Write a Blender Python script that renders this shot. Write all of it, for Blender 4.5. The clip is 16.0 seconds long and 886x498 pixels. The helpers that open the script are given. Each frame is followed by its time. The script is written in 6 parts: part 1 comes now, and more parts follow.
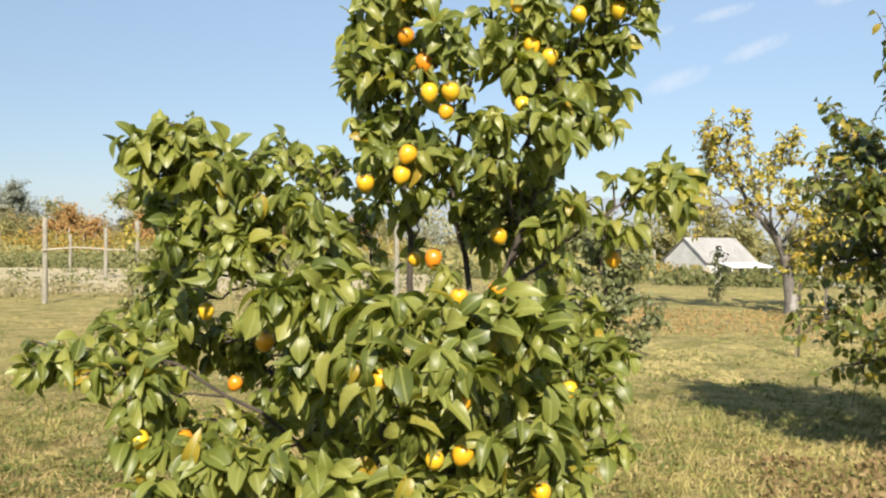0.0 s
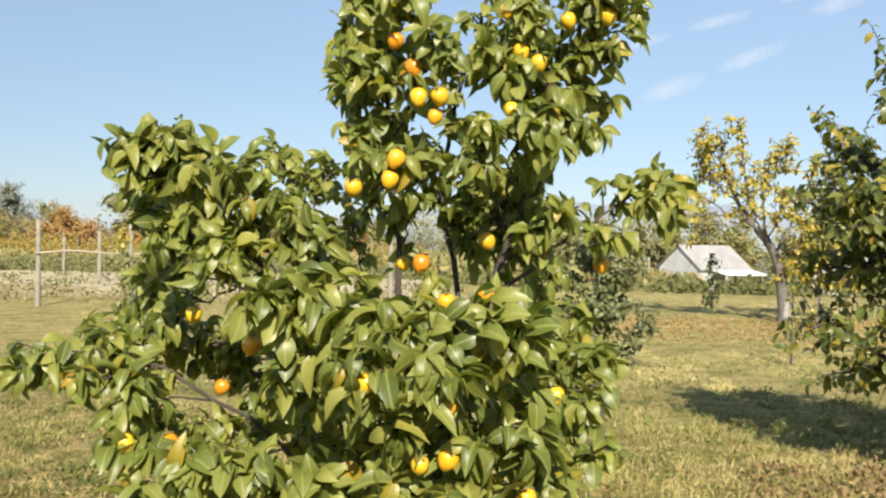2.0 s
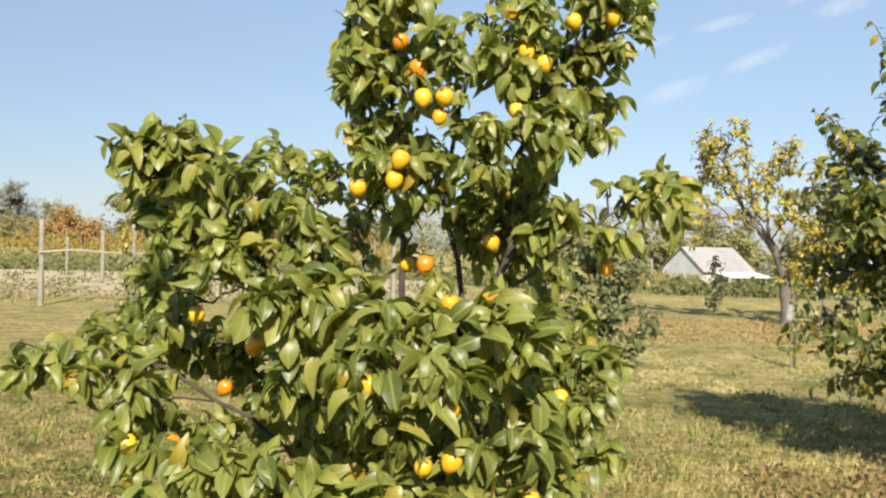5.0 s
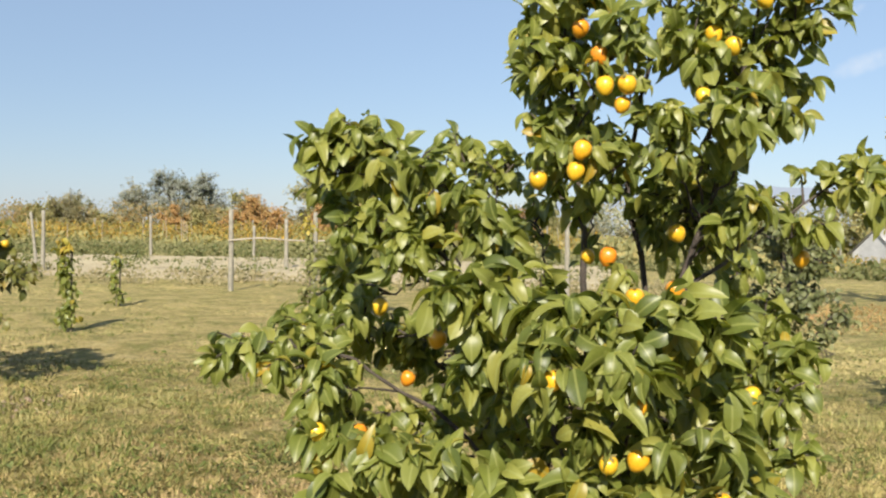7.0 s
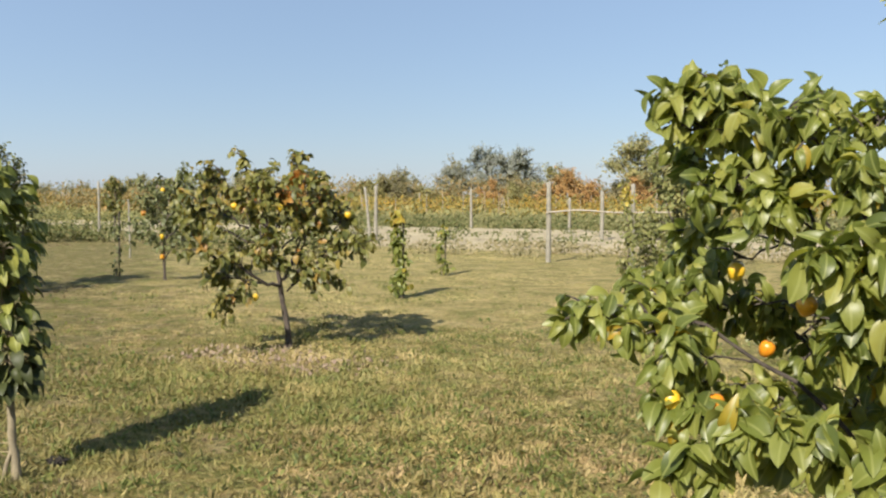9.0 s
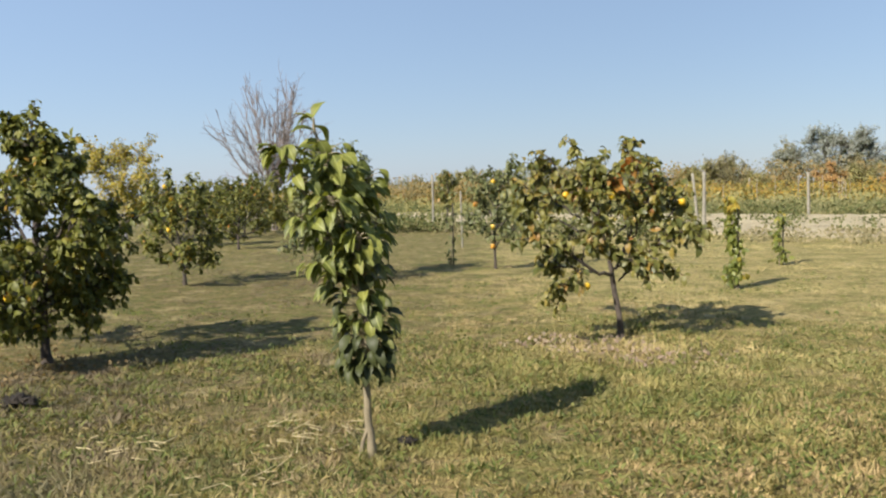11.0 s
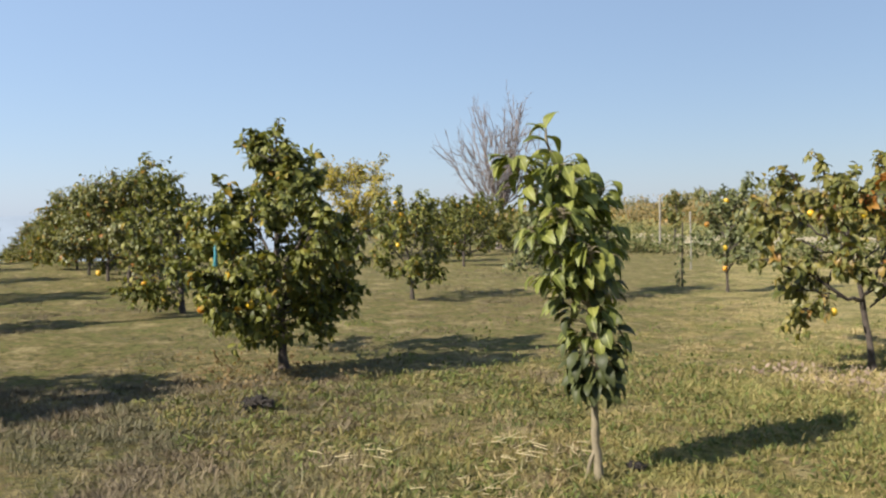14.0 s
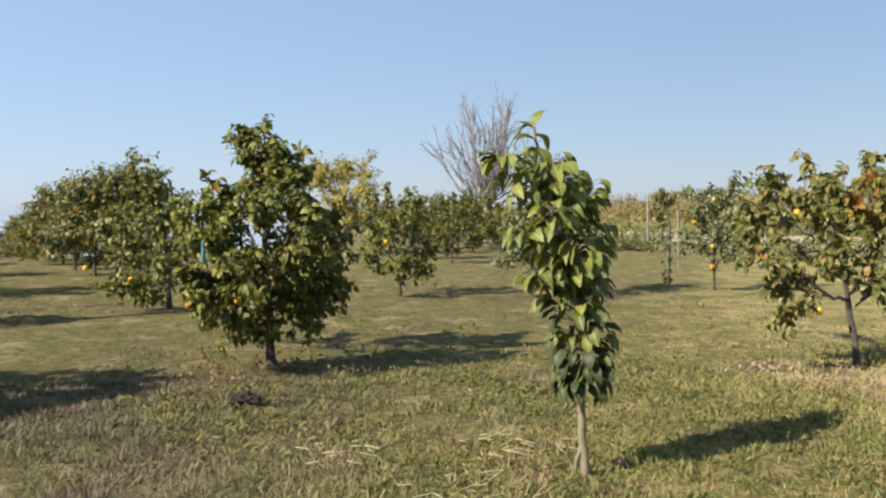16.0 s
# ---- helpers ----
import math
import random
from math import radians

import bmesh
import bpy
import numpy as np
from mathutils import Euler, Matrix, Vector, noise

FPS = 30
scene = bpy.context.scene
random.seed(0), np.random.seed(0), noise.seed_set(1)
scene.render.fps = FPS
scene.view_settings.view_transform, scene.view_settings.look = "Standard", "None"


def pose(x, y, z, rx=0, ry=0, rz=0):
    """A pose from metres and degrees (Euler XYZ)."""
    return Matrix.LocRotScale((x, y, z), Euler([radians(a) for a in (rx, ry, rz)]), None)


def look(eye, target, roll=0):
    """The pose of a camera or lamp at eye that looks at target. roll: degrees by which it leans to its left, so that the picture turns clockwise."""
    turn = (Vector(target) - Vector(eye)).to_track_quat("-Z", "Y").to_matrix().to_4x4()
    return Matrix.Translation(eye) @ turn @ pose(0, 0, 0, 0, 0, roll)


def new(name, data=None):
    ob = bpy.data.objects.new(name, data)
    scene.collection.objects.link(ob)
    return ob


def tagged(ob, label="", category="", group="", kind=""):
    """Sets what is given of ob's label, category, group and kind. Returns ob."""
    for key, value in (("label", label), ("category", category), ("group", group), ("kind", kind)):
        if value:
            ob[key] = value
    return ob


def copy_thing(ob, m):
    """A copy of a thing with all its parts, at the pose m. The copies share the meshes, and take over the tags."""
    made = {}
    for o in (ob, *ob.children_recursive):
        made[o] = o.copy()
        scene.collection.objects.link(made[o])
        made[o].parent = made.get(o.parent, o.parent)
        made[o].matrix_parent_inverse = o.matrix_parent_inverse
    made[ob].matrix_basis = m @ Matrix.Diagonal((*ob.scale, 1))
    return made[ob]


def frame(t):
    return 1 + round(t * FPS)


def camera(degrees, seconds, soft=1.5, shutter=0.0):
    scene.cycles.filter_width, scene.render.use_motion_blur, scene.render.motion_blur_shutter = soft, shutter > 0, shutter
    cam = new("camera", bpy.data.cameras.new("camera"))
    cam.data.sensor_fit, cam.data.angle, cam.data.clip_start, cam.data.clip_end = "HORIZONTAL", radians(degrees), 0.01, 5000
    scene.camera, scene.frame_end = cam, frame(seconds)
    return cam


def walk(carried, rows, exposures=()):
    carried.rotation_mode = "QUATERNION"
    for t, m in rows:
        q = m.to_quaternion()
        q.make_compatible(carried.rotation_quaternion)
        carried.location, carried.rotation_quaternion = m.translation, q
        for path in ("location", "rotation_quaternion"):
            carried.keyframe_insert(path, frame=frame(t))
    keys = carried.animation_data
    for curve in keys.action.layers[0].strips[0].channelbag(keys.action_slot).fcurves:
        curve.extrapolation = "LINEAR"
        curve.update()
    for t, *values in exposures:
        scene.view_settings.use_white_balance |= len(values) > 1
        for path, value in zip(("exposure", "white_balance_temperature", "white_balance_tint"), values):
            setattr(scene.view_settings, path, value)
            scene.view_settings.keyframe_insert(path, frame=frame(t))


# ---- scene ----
# ---- camera: seconds, place, yaw, pitch, roll ----
cam = camera(48.72, 16.0, soft=2.25)
PATH = [
    (0, 0.004, -0.002, 1.618, 0.31, -0.70, 0.62),
    (0.5, 0.018, 0.003, 1.622, 0.16, -0.57, 0.87),
    (1, 0.012, 0.005, 1.619, 0.07, -0.46, 0.90),
    (1.5, 0.002, 0.000, 1.615, 0.01, -0.44, 1.30),
    (2, 0.022, -0.001, 1.616, 0.02, -0.36, 1.02),
    (2.5, 0.012, 0.006, 1.616, -0.04, -0.41, 1.05),
    (3, 0.009, -0.001, 1.615, -0.03, -0.42, 1.09),
    (3.5, 0.013, 0.001, 1.618, -0.01, -0.42, 1.23),
    (5.8, 0.019, 0.014, 1.616, 0.61, -0.27, 1.27),
    (6, 0.013, 0.016, 1.618, 1.89, -0.59, 1.11),
    (6.5, 0.008, 0.023, 1.620, 6.14, -1.19, 1.03),
    (7, -0.006, 0.032, 1.634, 10.23, -1.35, 0.74),
    (7.5, -0.041, 0.043, 1.613, 14.28, -1.12, 1.02),
    (8, -0.055, 0.047, 1.614, 21.13, -1.94, 0.61),
    (8.5, -0.075, 0.046, 1.605, 25.20, -2.51, 0.44),
    (9, -0.119, 0.071, 1.600, 28.40, -3.06, 0.17),
    (9.5, -0.119, 0.043, 1.618, 32.36, -3.17, 0.09),
    (10, -0.180, 0.090, 1.611, 38.93, -3.23, -0.24),
    (10.2, -0.193, 0.090, 1.615, 40.78, -3.51, -0.52),
    (12.3, -0.407, 0.160, 1.539, 55.72, -1.93, -1.10),
    (12.5, -0.409, 0.158, 1.541, 56.77, -1.83, -1.05),
    (13, -0.422, 0.165, 1.544, 58.43, -1.83, -0.89),
    (13.5, -0.409, 0.170, 1.545, 60.18, -1.91, -0.79),
    (14, -0.422, 0.168, 1.544, 60.09, -2.12, -0.66),
    (14.5, -0.419, 0.163, 1.545, 59.71, -2.17, -0.54),
    (15, -0.421, 0.164, 1.547, 59.53, -2.26, -0.46),
    (15.5, -0.419, 0.163, 1.548, 59.47, -2.18, -0.46),
    (16, -0.418, 0.164, 1.546, 59.39, -2.31, -0.30),
]
walk(cam, [(t, pose(x, y, z, 90 + pitch, 0, yaw) @ pose(0, 0, 0, 0, 0, roll)) for t, x, y, z, yaw, pitch, roll in PATH], [(0.0, 1.08, 6750, 9), (3.7, 1.07, 6750, 9), (7.0, 0.98, 6600, 10), (10.0, 0.88, 6450, 11), (16.0, 0.93, 6400, 12)])

# ---- world and sun ----
SUN_HEIGHT = 35.0
world = bpy.data.worlds.new("sky")
scene.world = world
world.use_nodes = True
wn = world.node_tree
sky = wn.nodes.new("ShaderNodeTexSky")
sky.sky_type = "NISHITA"
sky.sun_disc = False
sky.sun_elevation, sky.sun_rotation = radians(SUN_HEIGHT), radians(180)
sky.air_density, sky.dust_density, sky.ozone_density = 1.0, 0.3, 2.2
haze = wn.nodes.new("ShaderNodeMix")
haze.data_type = "RGBA"
haze.inputs[0].default_value, haze.inputs[7].default_value = 0.55, (3.75, 5.2, 7.6, 1)
wn.links.new(sky.outputs[0], haze.inputs[6])
# the sky is paler round to the west than to the north
side = wn.nodes.new("ShaderNodeVectorMath")
side.operation = "DOT_PRODUCT"
side.inputs[1].default_value = (-0.4, -0.3, 0.0)
wn.links.new(wn.nodes.new("ShaderNodeTexCoord").outputs["Generated"], side.inputs[0])
half = wn.nodes.new("ShaderNodeMath")
half.inputs[1].default_value = 0.5
wn.links.new(side.outputs["Value"], half.inputs[0])
pale = wn.nodes.new("ShaderNodeValToRGB")
pale.color_ramp.interpolation = "B_SPLINE"
steps = ((0.05, 0.83), (0.2, 0.81), (0.42, 0.7), (0.6, 0.72), (0.84, 0.93), (1.0, 1.0))
while len(pale.color_ramp.elements) < len(steps):
    pale.color_ramp.elements.new(0.5)
for e, (at, v) in zip(pale.color_ramp.elements, steps):
    e.position, e.color = at, (v, v, v, 1)
wn.links.new(half.outputs[0], pale.inputs[0])
shade = wn.nodes.new("ShaderNodeVectorMath")
shade.operation = "SCALE"
wn.links.new(haze.outputs[2], shade.inputs[0])
wn.links.new(pale.outputs[0], shade.inputs["Scale"])
wn.links.new(shade.outputs[0], wn.nodes["Background"].inputs[0])
wn.nodes["Background"].inputs[1].default_value = 0.075

sun = new("sun", bpy.data.lights.new("sun", "SUN"))
sun.data.energy, sun.data.angle, sun.data.color = 5.0, radians(0.53), (1.0, 0.93, 0.82)
sun.matrix_world = look((0.6, -10 * math.cos(radians(SUN_HEIGHT)), 10 * math.sin(radians(SUN_HEIGHT))), (0, 0, 0))


# ---- materials ----
def material(name):
    m = bpy.data.materials.new(name)
    m.use_nodes = True
    return m, m.node_tree, m.node_tree.nodes["Principled BSDF"]


def noise_tex(nt, scale, detail=4.0, rough=0.6, coords="Object"):
    c = nt.nodes.new("ShaderNodeTexCoord")
    n = nt.nodes.new("ShaderNodeTexNoise")
    n.inputs["Scale"].default_value, n.inputs["Detail"].default_value, n.inputs["Roughness"].default_value = scale, detail, rough
    nt.links.new(c.outputs[coords], n.inputs["Vector"])
    return n.outputs["Fac"]


def ramp(nt, fac, stops):
    r = nt.nodes.new("ShaderNodeValToRGB")
    e = r.color_ramp.elements
    while len(e) < len(stops):
        e.new(0.5)
    for k, (at, col) in zip(e, stops):
        k.position, k.color = at, (*col, 1)
    nt.links.new(fac, r.inputs["Fac"])
    return r.outputs["Color"]


def math_node(nt, op, a, b):
    n = nt.nodes.new("ShaderNodeMath")
    n.operation = op
    for s, v in zip(n.inputs, (a, b)):
        if isinstance(v, (int, float)):
            s.default_value = v
        else:
            nt.links.new(v, s)
    return n.outputs[0]


def mix(nt, fac, a, b, mode="MIX"):
    n = nt.nodes.new("ShaderNodeMix")
    n.data_type, n.blend_type = "RGBA", mode
    for s, v in ((n.inputs[0], fac), (n.inputs[6], a), (n.inputs[7], b)):
        if isinstance(v, (int, float)):
            s.default_value = v
        elif isinstance(v, tuple):
            s.default_value = (*v, 1)
        else:
            nt.links.new(v, s)
    return n.outputs[2]


def bump(nt, bsdf, height, strength, distance=0.01):
    b = nt.nodes.new("ShaderNodeBump")
    b.inputs["Strength"].default_value, b.inputs["Distance"].default_value = strength, distance
    nt.links.new(height, b.inputs["Height"])
    nt.links.new(b.outputs[0], bsdf.inputs["Normal"])


def shuffle(nt):
    """One random number for each leaf, whether it is an object or an island."""
    a = nt.nodes.new("ShaderNodeObjectInfo").outputs["Random"]
    b = nt.nodes.new("ShaderNodeNewGeometry").outputs["Random Per Island"]
    return math_node(nt, "FRACT", math_node(nt, "ADD", a, b), 0.0)


def leaf_material(name, stops, rough=0.45, through_light=0.3, gloss=0.5, veins=False):
    m, nt, p = material(name)
    col = ramp(nt, shuffle(nt), [(at, tuple(0.8 * c for c in rgb)) for at, rgb in stops])
    vary = noise_tex(nt, 9.0, 3.0)
    col = mix(nt, 0.35, col, ramp(nt, vary, [(0.3, (0.35, 0.35, 0.3)), (0.7, (1.0, 1.0, 1.0))]), "MULTIPLY")
    if veins:
        mark = nt.nodes.new("ShaderNodeAttribute")
        mark.attribute_name = "across"
        off = math_node(nt, "ABSOLUTE", mark.outputs["Fac"], 0.0)
        col = mix(nt, ramp(nt, off, [(0.05, (0.55, 0.55, 0.55)), (0.16, (0.0, 0.0, 0.0))]), col, (0.36, 0.38, 0.12))
    nt.links.new(col, p.inputs["Base Color"])
    p.inputs["Roughness"].default_value = rough
    p.inputs["Specular IOR Level"].default_value = gloss
    t = nt.nodes.new("ShaderNodeBsdfTranslucent")
    nt.links.new(mix(nt, 1.0, col, (1.0, 1.0, 0.45), "MULTIPLY"), t.inputs["Color"])
    s = nt.nodes.new("ShaderNodeMixShader")
    s.inputs[0].default_value = through_light
    nt.links.new(p.outputs[0], s.inputs[1])
    nt.links.new(t.outputs[0], s.inputs[2])
    nt.links.new(s.outputs[0], nt.nodes["Material Output"].inputs["Surface"])
    return m


def surface(name, stops, scale, rough=0.85, relief=0.4, fine=None, depth=0.01):
    m, nt, p = material(name)
    n = noise_tex(nt, scale, 6.0, 0.65)
    col = ramp(nt, n, stops)
    f = noise_tex(nt, fine or scale * 9, 4.0, 0.7)
    col = mix(nt, 0.4, col, ramp(nt, f, [(0.3, (0.45, 0.45, 0.45)), (0.65, (1.0, 1.0, 1.0))]), "MULTIPLY")
    nt.links.new(col, p.inputs["Base Color"])
    p.inputs["Roughness"].default_value = rough
    bump(nt, p, f, relief, depth)
    return m


LEAF_GREEN = [(0.0, (0.14, 0.18, 0.038)), (0.4, (0.26, 0.3, 0.058)), (0.8, (0.38, 0.4, 0.09)), (0.96, (0.45, 0.44, 0.095)), (0.99, (0.5, 0.4, 0.05)), (1.0, (0.55, 0.35, 0.03))]
leaf_near = leaf_material("glossy_green_leaf", LEAF_GREEN, 0.42, 0.5, 0.55, True)
leaf_dark = leaf_material("dark_green_leaf", [(0.0, (0.09, 0.106, 0.025)), (0.5, (0.19, 0.2, 0.043)), (0.9, (0.31, 0.3, 0.066)), (0.97, (0.37, 0.29, 0.05)), (1.0, (0.4, 0.22, 0.03))], 0.5, 0.32, 0.3)
leaf_turning = leaf_material("turning_leaf", [(0.0, (0.13, 0.145, 0.036)), (0.5, (0.21, 0.215, 0.06)), (0.85, (0.29, 0.265, 0.075)), (0.95, (0.42, 0.3, 0.07)), (0.98, (0.48, 0.27, 0.06)), (1.0, (0.46, 0.17, 0.04))], 0.42, 0.38, 0.45)
leaf_ochre = leaf_material("ochre_green_leaf", [(0.0, (0.12, 0.135, 0.034)), (0.4, (0.21, 0.21, 0.052)), (0.8, (0.31, 0.28, 0.07)), (0.93, (0.38, 0.29, 0.065)), (0.985, (0.42, 0.26, 0.055)), (1.0, (0.42, 0.18, 0.04))], 0.45, 0.38, 0.4)
leaf_sapling = leaf_material("fresh_green_leaf", [(0.0, (0.1, 0.125, 0.026)), (0.5, (0.21, 0.235, 0.045)), (0.9, (0.31, 0.325, 0.07)), (1.0, (0.34, 0.34, 0.075))], 0.5, 0.32, 0.3, True)
# darkened sapling leaf: the shade low in the crown is put into its colour
leaf_shaded = leaf_material("shaded_dark_leaf", [(0.0, (0.05, 0.06, 0.02)), (0.6, (0.085, 0.1, 0.03)), (1.0, (0.17, 0.18, 0.05))], 0.5, 0.2, 0.25)
leaf_mid = leaf_material("mixed_green_leaf", [(0.0, (0.11, 0.145, 0.03)), (0.5, (0.19, 0.215, 0.048)), (0.82, (0.27, 0.28, 0.06)), (0.9, (0.42, 0.36, 0.055)), (1.0, (0.5, 0.36, 0.05))], 0.4, 0.38, 0.5)
leaf_small = leaf_material("grey_green_leaf", [(0.0, (0.13, 0.15, 0.055)), (0.6, (0.2, 0.22, 0.085)), (1.0, (0.28, 0.28, 0.11))], 0.5, 0.3, 0.4)
leaf_light = leaf_material("light_green_leaf", [(0.0, (0.18, 0.2, 0.06)), (0.6, (0.28, 0.29, 0.095)), (1.0, (0.36, 0.34, 0.12))], 0.5, 0.35, 0.35)
leaf_yellow = leaf_material("yellow_leaf", [(0.0, (0.26, 0.26, 0.05)), (0.4, (0.47, 0.4, 0.06)), (0.8, (0.6, 0.46, 0.06)), (1.0, (0.5, 0.33, 0.05))], 0.5, 0.35)
leaf_vine = leaf_material("autumn_vine_leaf", [(0.0, (0.27, 0.28, 0.11)), (0.35, (0.4, 0.34, 0.12)), (0.6, (0.54, 0.4, 0.11)), (0.82, (0.64, 0.4, 0.07)), (0.92, (0.46, 0.28, 0.1)), (1.0, (0.32, 0.25, 0.13))], 0.8, 0.4, 0.1)
leaf_orange = leaf_material("orange_leaf", [(0.0, (0.46, 0.3, 0.14)), (0.5, (0.6, 0.33, 0.13)), (1.0, (0.58, 0.42, 0.18))], 0.8, 0.4, 0.1)
# haze over the far wood is painted into this pale leaf colour
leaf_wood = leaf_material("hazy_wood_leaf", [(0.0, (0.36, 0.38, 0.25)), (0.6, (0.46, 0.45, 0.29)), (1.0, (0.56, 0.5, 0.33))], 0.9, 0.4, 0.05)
leaf_thicket = leaf_material("thicket_leaf", [(0.0, (0.27, 0.27, 0.15)), (0.4, (0.35, 0.29, 0.15)), (0.7, (0.47, 0.31, 0.13)), (1.0, (0.45, 0.35, 0.16))], 0.9, 0.4, 0.05)
leaf_olive = leaf_material("olive_leaf", [(0.0, (0.3, 0.31, 0.15)), (0.5, (0.4, 0.38, 0.17)), (1.0, (0.52, 0.43, 0.18))], 0.8, 0.4, 0.1)
# greyed and lightened: distance haze is part of this leaf colour
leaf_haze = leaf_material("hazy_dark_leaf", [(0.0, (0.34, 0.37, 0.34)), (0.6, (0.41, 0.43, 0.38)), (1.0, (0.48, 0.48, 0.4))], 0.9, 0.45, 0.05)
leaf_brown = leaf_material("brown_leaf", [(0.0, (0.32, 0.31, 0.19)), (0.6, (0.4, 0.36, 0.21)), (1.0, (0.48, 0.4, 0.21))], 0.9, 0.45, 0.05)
leaf_edge = leaf_material("dry_edge_grass", [(0.0, (0.33, 0.3, 0.17)), (0.6, (0.42, 0.36, 0.21)), (1.0, (0.5, 0.42, 0.25))], 0.9, 0.4, 0.05)
leaf_crop = leaf_material("pale_crop_leaf", [(0.0, (0.2, 0.21, 0.095)), (0.6, (0.27, 0.27, 0.13)), (1.0, (0.38, 0.34, 0.17))], 0.8, 0.4, 0.1)
leaf_weed = leaf_material("weed_leaf", [(0.0, (0.12, 0.14, 0.05)), (0.6, (0.19, 0.2, 0.075)), (1.0, (0.32, 0.29, 0.13))], 0.7, 0.3, 0.2)
leaf_fallen = leaf_material("fallen_leaf", [(0.0, (0.33, 0.22, 0.1)), (0.6, (0.42, 0.28, 0.1)), (1.0, (0.4, 0.24, 0.11))], 0.7, 0.2, 0.2)
leaf_lawn = leaf_material("lawn_weed_leaf", [(0.0, (0.1, 0.125, 0.03)), (0.6, (0.18, 0.21, 0.05)), (1.0, (0.28, 0.28, 0.075))], 0.6, 0.3, 0.3)
leaf_clump = leaf_material("clump_leaf", [(0.0, (0.15, 0.14, 0.042)), (0.4, (0.25, 0.22, 0.068)), (0.75, (0.34, 0.275, 0.1)), (1.0, (0.4, 0.3, 0.13))], 0.6, 0.3, 0.3)
leaf_dry = leaf_material("dry_weed_leaf", [(0.0, (0.2, 0.13, 0.06)), (0.6, (0.31, 0.21, 0.1)), (1.0, (0.42, 0.31, 0.15))], 0.7, 0.3, 0.2)
leaf_rust = leaf_material("rust_leaf", [(0.0, (0.42, 0.24, 0.05)), (0.6, (0.5, 0.21, 0.04)), (1.0, (0.46, 0.13, 0.03))], 0.45, 0.4, 0.4)
bark_dark = surface("dark_bark", [(0.3, (0.04, 0.031, 0.024)), (0.7, (0.105, 0.083, 0.064))], 22, 0.9, 0.7)
bark_grey = surface("grey_brown_bark", [(0.3, (0.16, 0.13, 0.08)), (0.7, (0.29, 0.24, 0.145))], 14, 0.85, 0.5)
bark_far = surface("grey_brown_far_bark", [(0.3, (0.15, 0.12, 0.105)), (0.7, (0.27, 0.22, 0.19))], 9, 0.9, 0.6)
bark_pale = surface("pale_grey_bark", [(0.3, (0.2, 0.19, 0.17)), (0.7, (0.36, 0.33, 0.3))], 9, 0.9, 0.6)
wood_post = surface("weathered_wood", [(0.3, (0.18, 0.165, 0.125)), (0.7, (0.3, 0.275, 0.215))], 8, 0.9, 0.5)
wood_pale = surface("barked_pale_pole", [(0.35, (0.29, 0.25, 0.185)), (0.7, (0.45, 0.4, 0.32))], 5, 0.8, 0.4)
soil_dark = surface("fresh_dark_soil", [(0.3, (0.016, 0.013, 0.01)), (0.7, (0.05, 0.038, 0.026))], 16, 0.95, 1.0, 60, 0.03)
soil_pale = surface("dry_pale_soil", [(0.25, (0.27, 0.215, 0.125)), (0.5, (0.4, 0.33, 0.195)), (0.75, (0.47, 0.4, 0.245))], 1.1, 0.95, 1.0, 7, 0.08)
plaster = surface("grey_plaster", [(0.3, (0.36, 0.36, 0.36)), (0.7, (0.5, 0.5, 0.49))], 1.2, 0.9, 0.3)
roof_sheet = surface("grey_roof_sheet", [(0.3, (0.5, 0.48, 0.46)), (0.7, (0.64, 0.62, 0.6))], 0.9, 0.7, 0.3)
white_paint = surface("white_sheet", [(0.3, (0.72, 0.74, 0.76)), (0.7, (0.82, 0.83, 0.84))], 2, 0.5, 0.1)
dark_glass = surface("dark_window", [(0.3, (0.04, 0.045, 0.05)), (0.7, (0.08, 0.085, 0.09))], 2, 0.2, 0.0)
plastic_white = surface("white_plastic", [(0.3, (0.68, 0.69, 0.7)), (0.7, (0.8, 0.8, 0.8))], 8, 0.4, 0.1)
plastic_teal = surface("teal_plastic", [(0.3, (0.03, 0.15, 0.17)), (0.7, (0.07, 0.28, 0.3))], 12, 0.4, 0.3)
straw_mat = surface("dry_straw", [(0.3, (0.36, 0.29, 0.15)), (0.7, (0.6, 0.5, 0.28))], 20, 0.8, 0.2)
calyx_mat = surface("dry_green_calyx", [(0.3, (0.12, 0.12, 0.03)), (0.7, (0.25, 0.19, 0.06))], 60, 0.8, 0.3)
flower_mat = leaf_material("dried_pink_petal", [(0.0, (0.33, 0.24, 0.18)), (0.6, (0.42, 0.3, 0.22)), (1.0, (0.5, 0.4, 0.27))], 0.7, 0.3)


def fruit_material():
    m, nt, p = material("ripe_fruit_skin")
    r = nt.nodes.new("ShaderNodeObjectInfo").outputs["Random"]
    col = ramp(nt, r, [(0.0, (0.54, 0.19, 0.012)), (0.2, (0.6, 0.29, 0.014)), (0.5, (0.62, 0.37, 0.02)), (1.0, (0.6, 0.42, 0.028))])
    blotch = ramp(nt, noise_tex(nt, 30.0, 3.0), [(0.35, (0.75, 0.55, 0.4)), (0.6, (1.0, 1.0, 1.0))])
    nt.links.new(mix(nt, 0.45, col, blotch, "MULTIPLY"), p.inputs["Base Color"])
    p.inputs["Roughness"].default_value = 0.32
    p.inputs["Subsurface Weight"].default_value = 0.08
    p.inputs["Subsurface Radius"].default_value = (0.01, 0.005, 0.001)
    return m


fruit_mat = fruit_material()


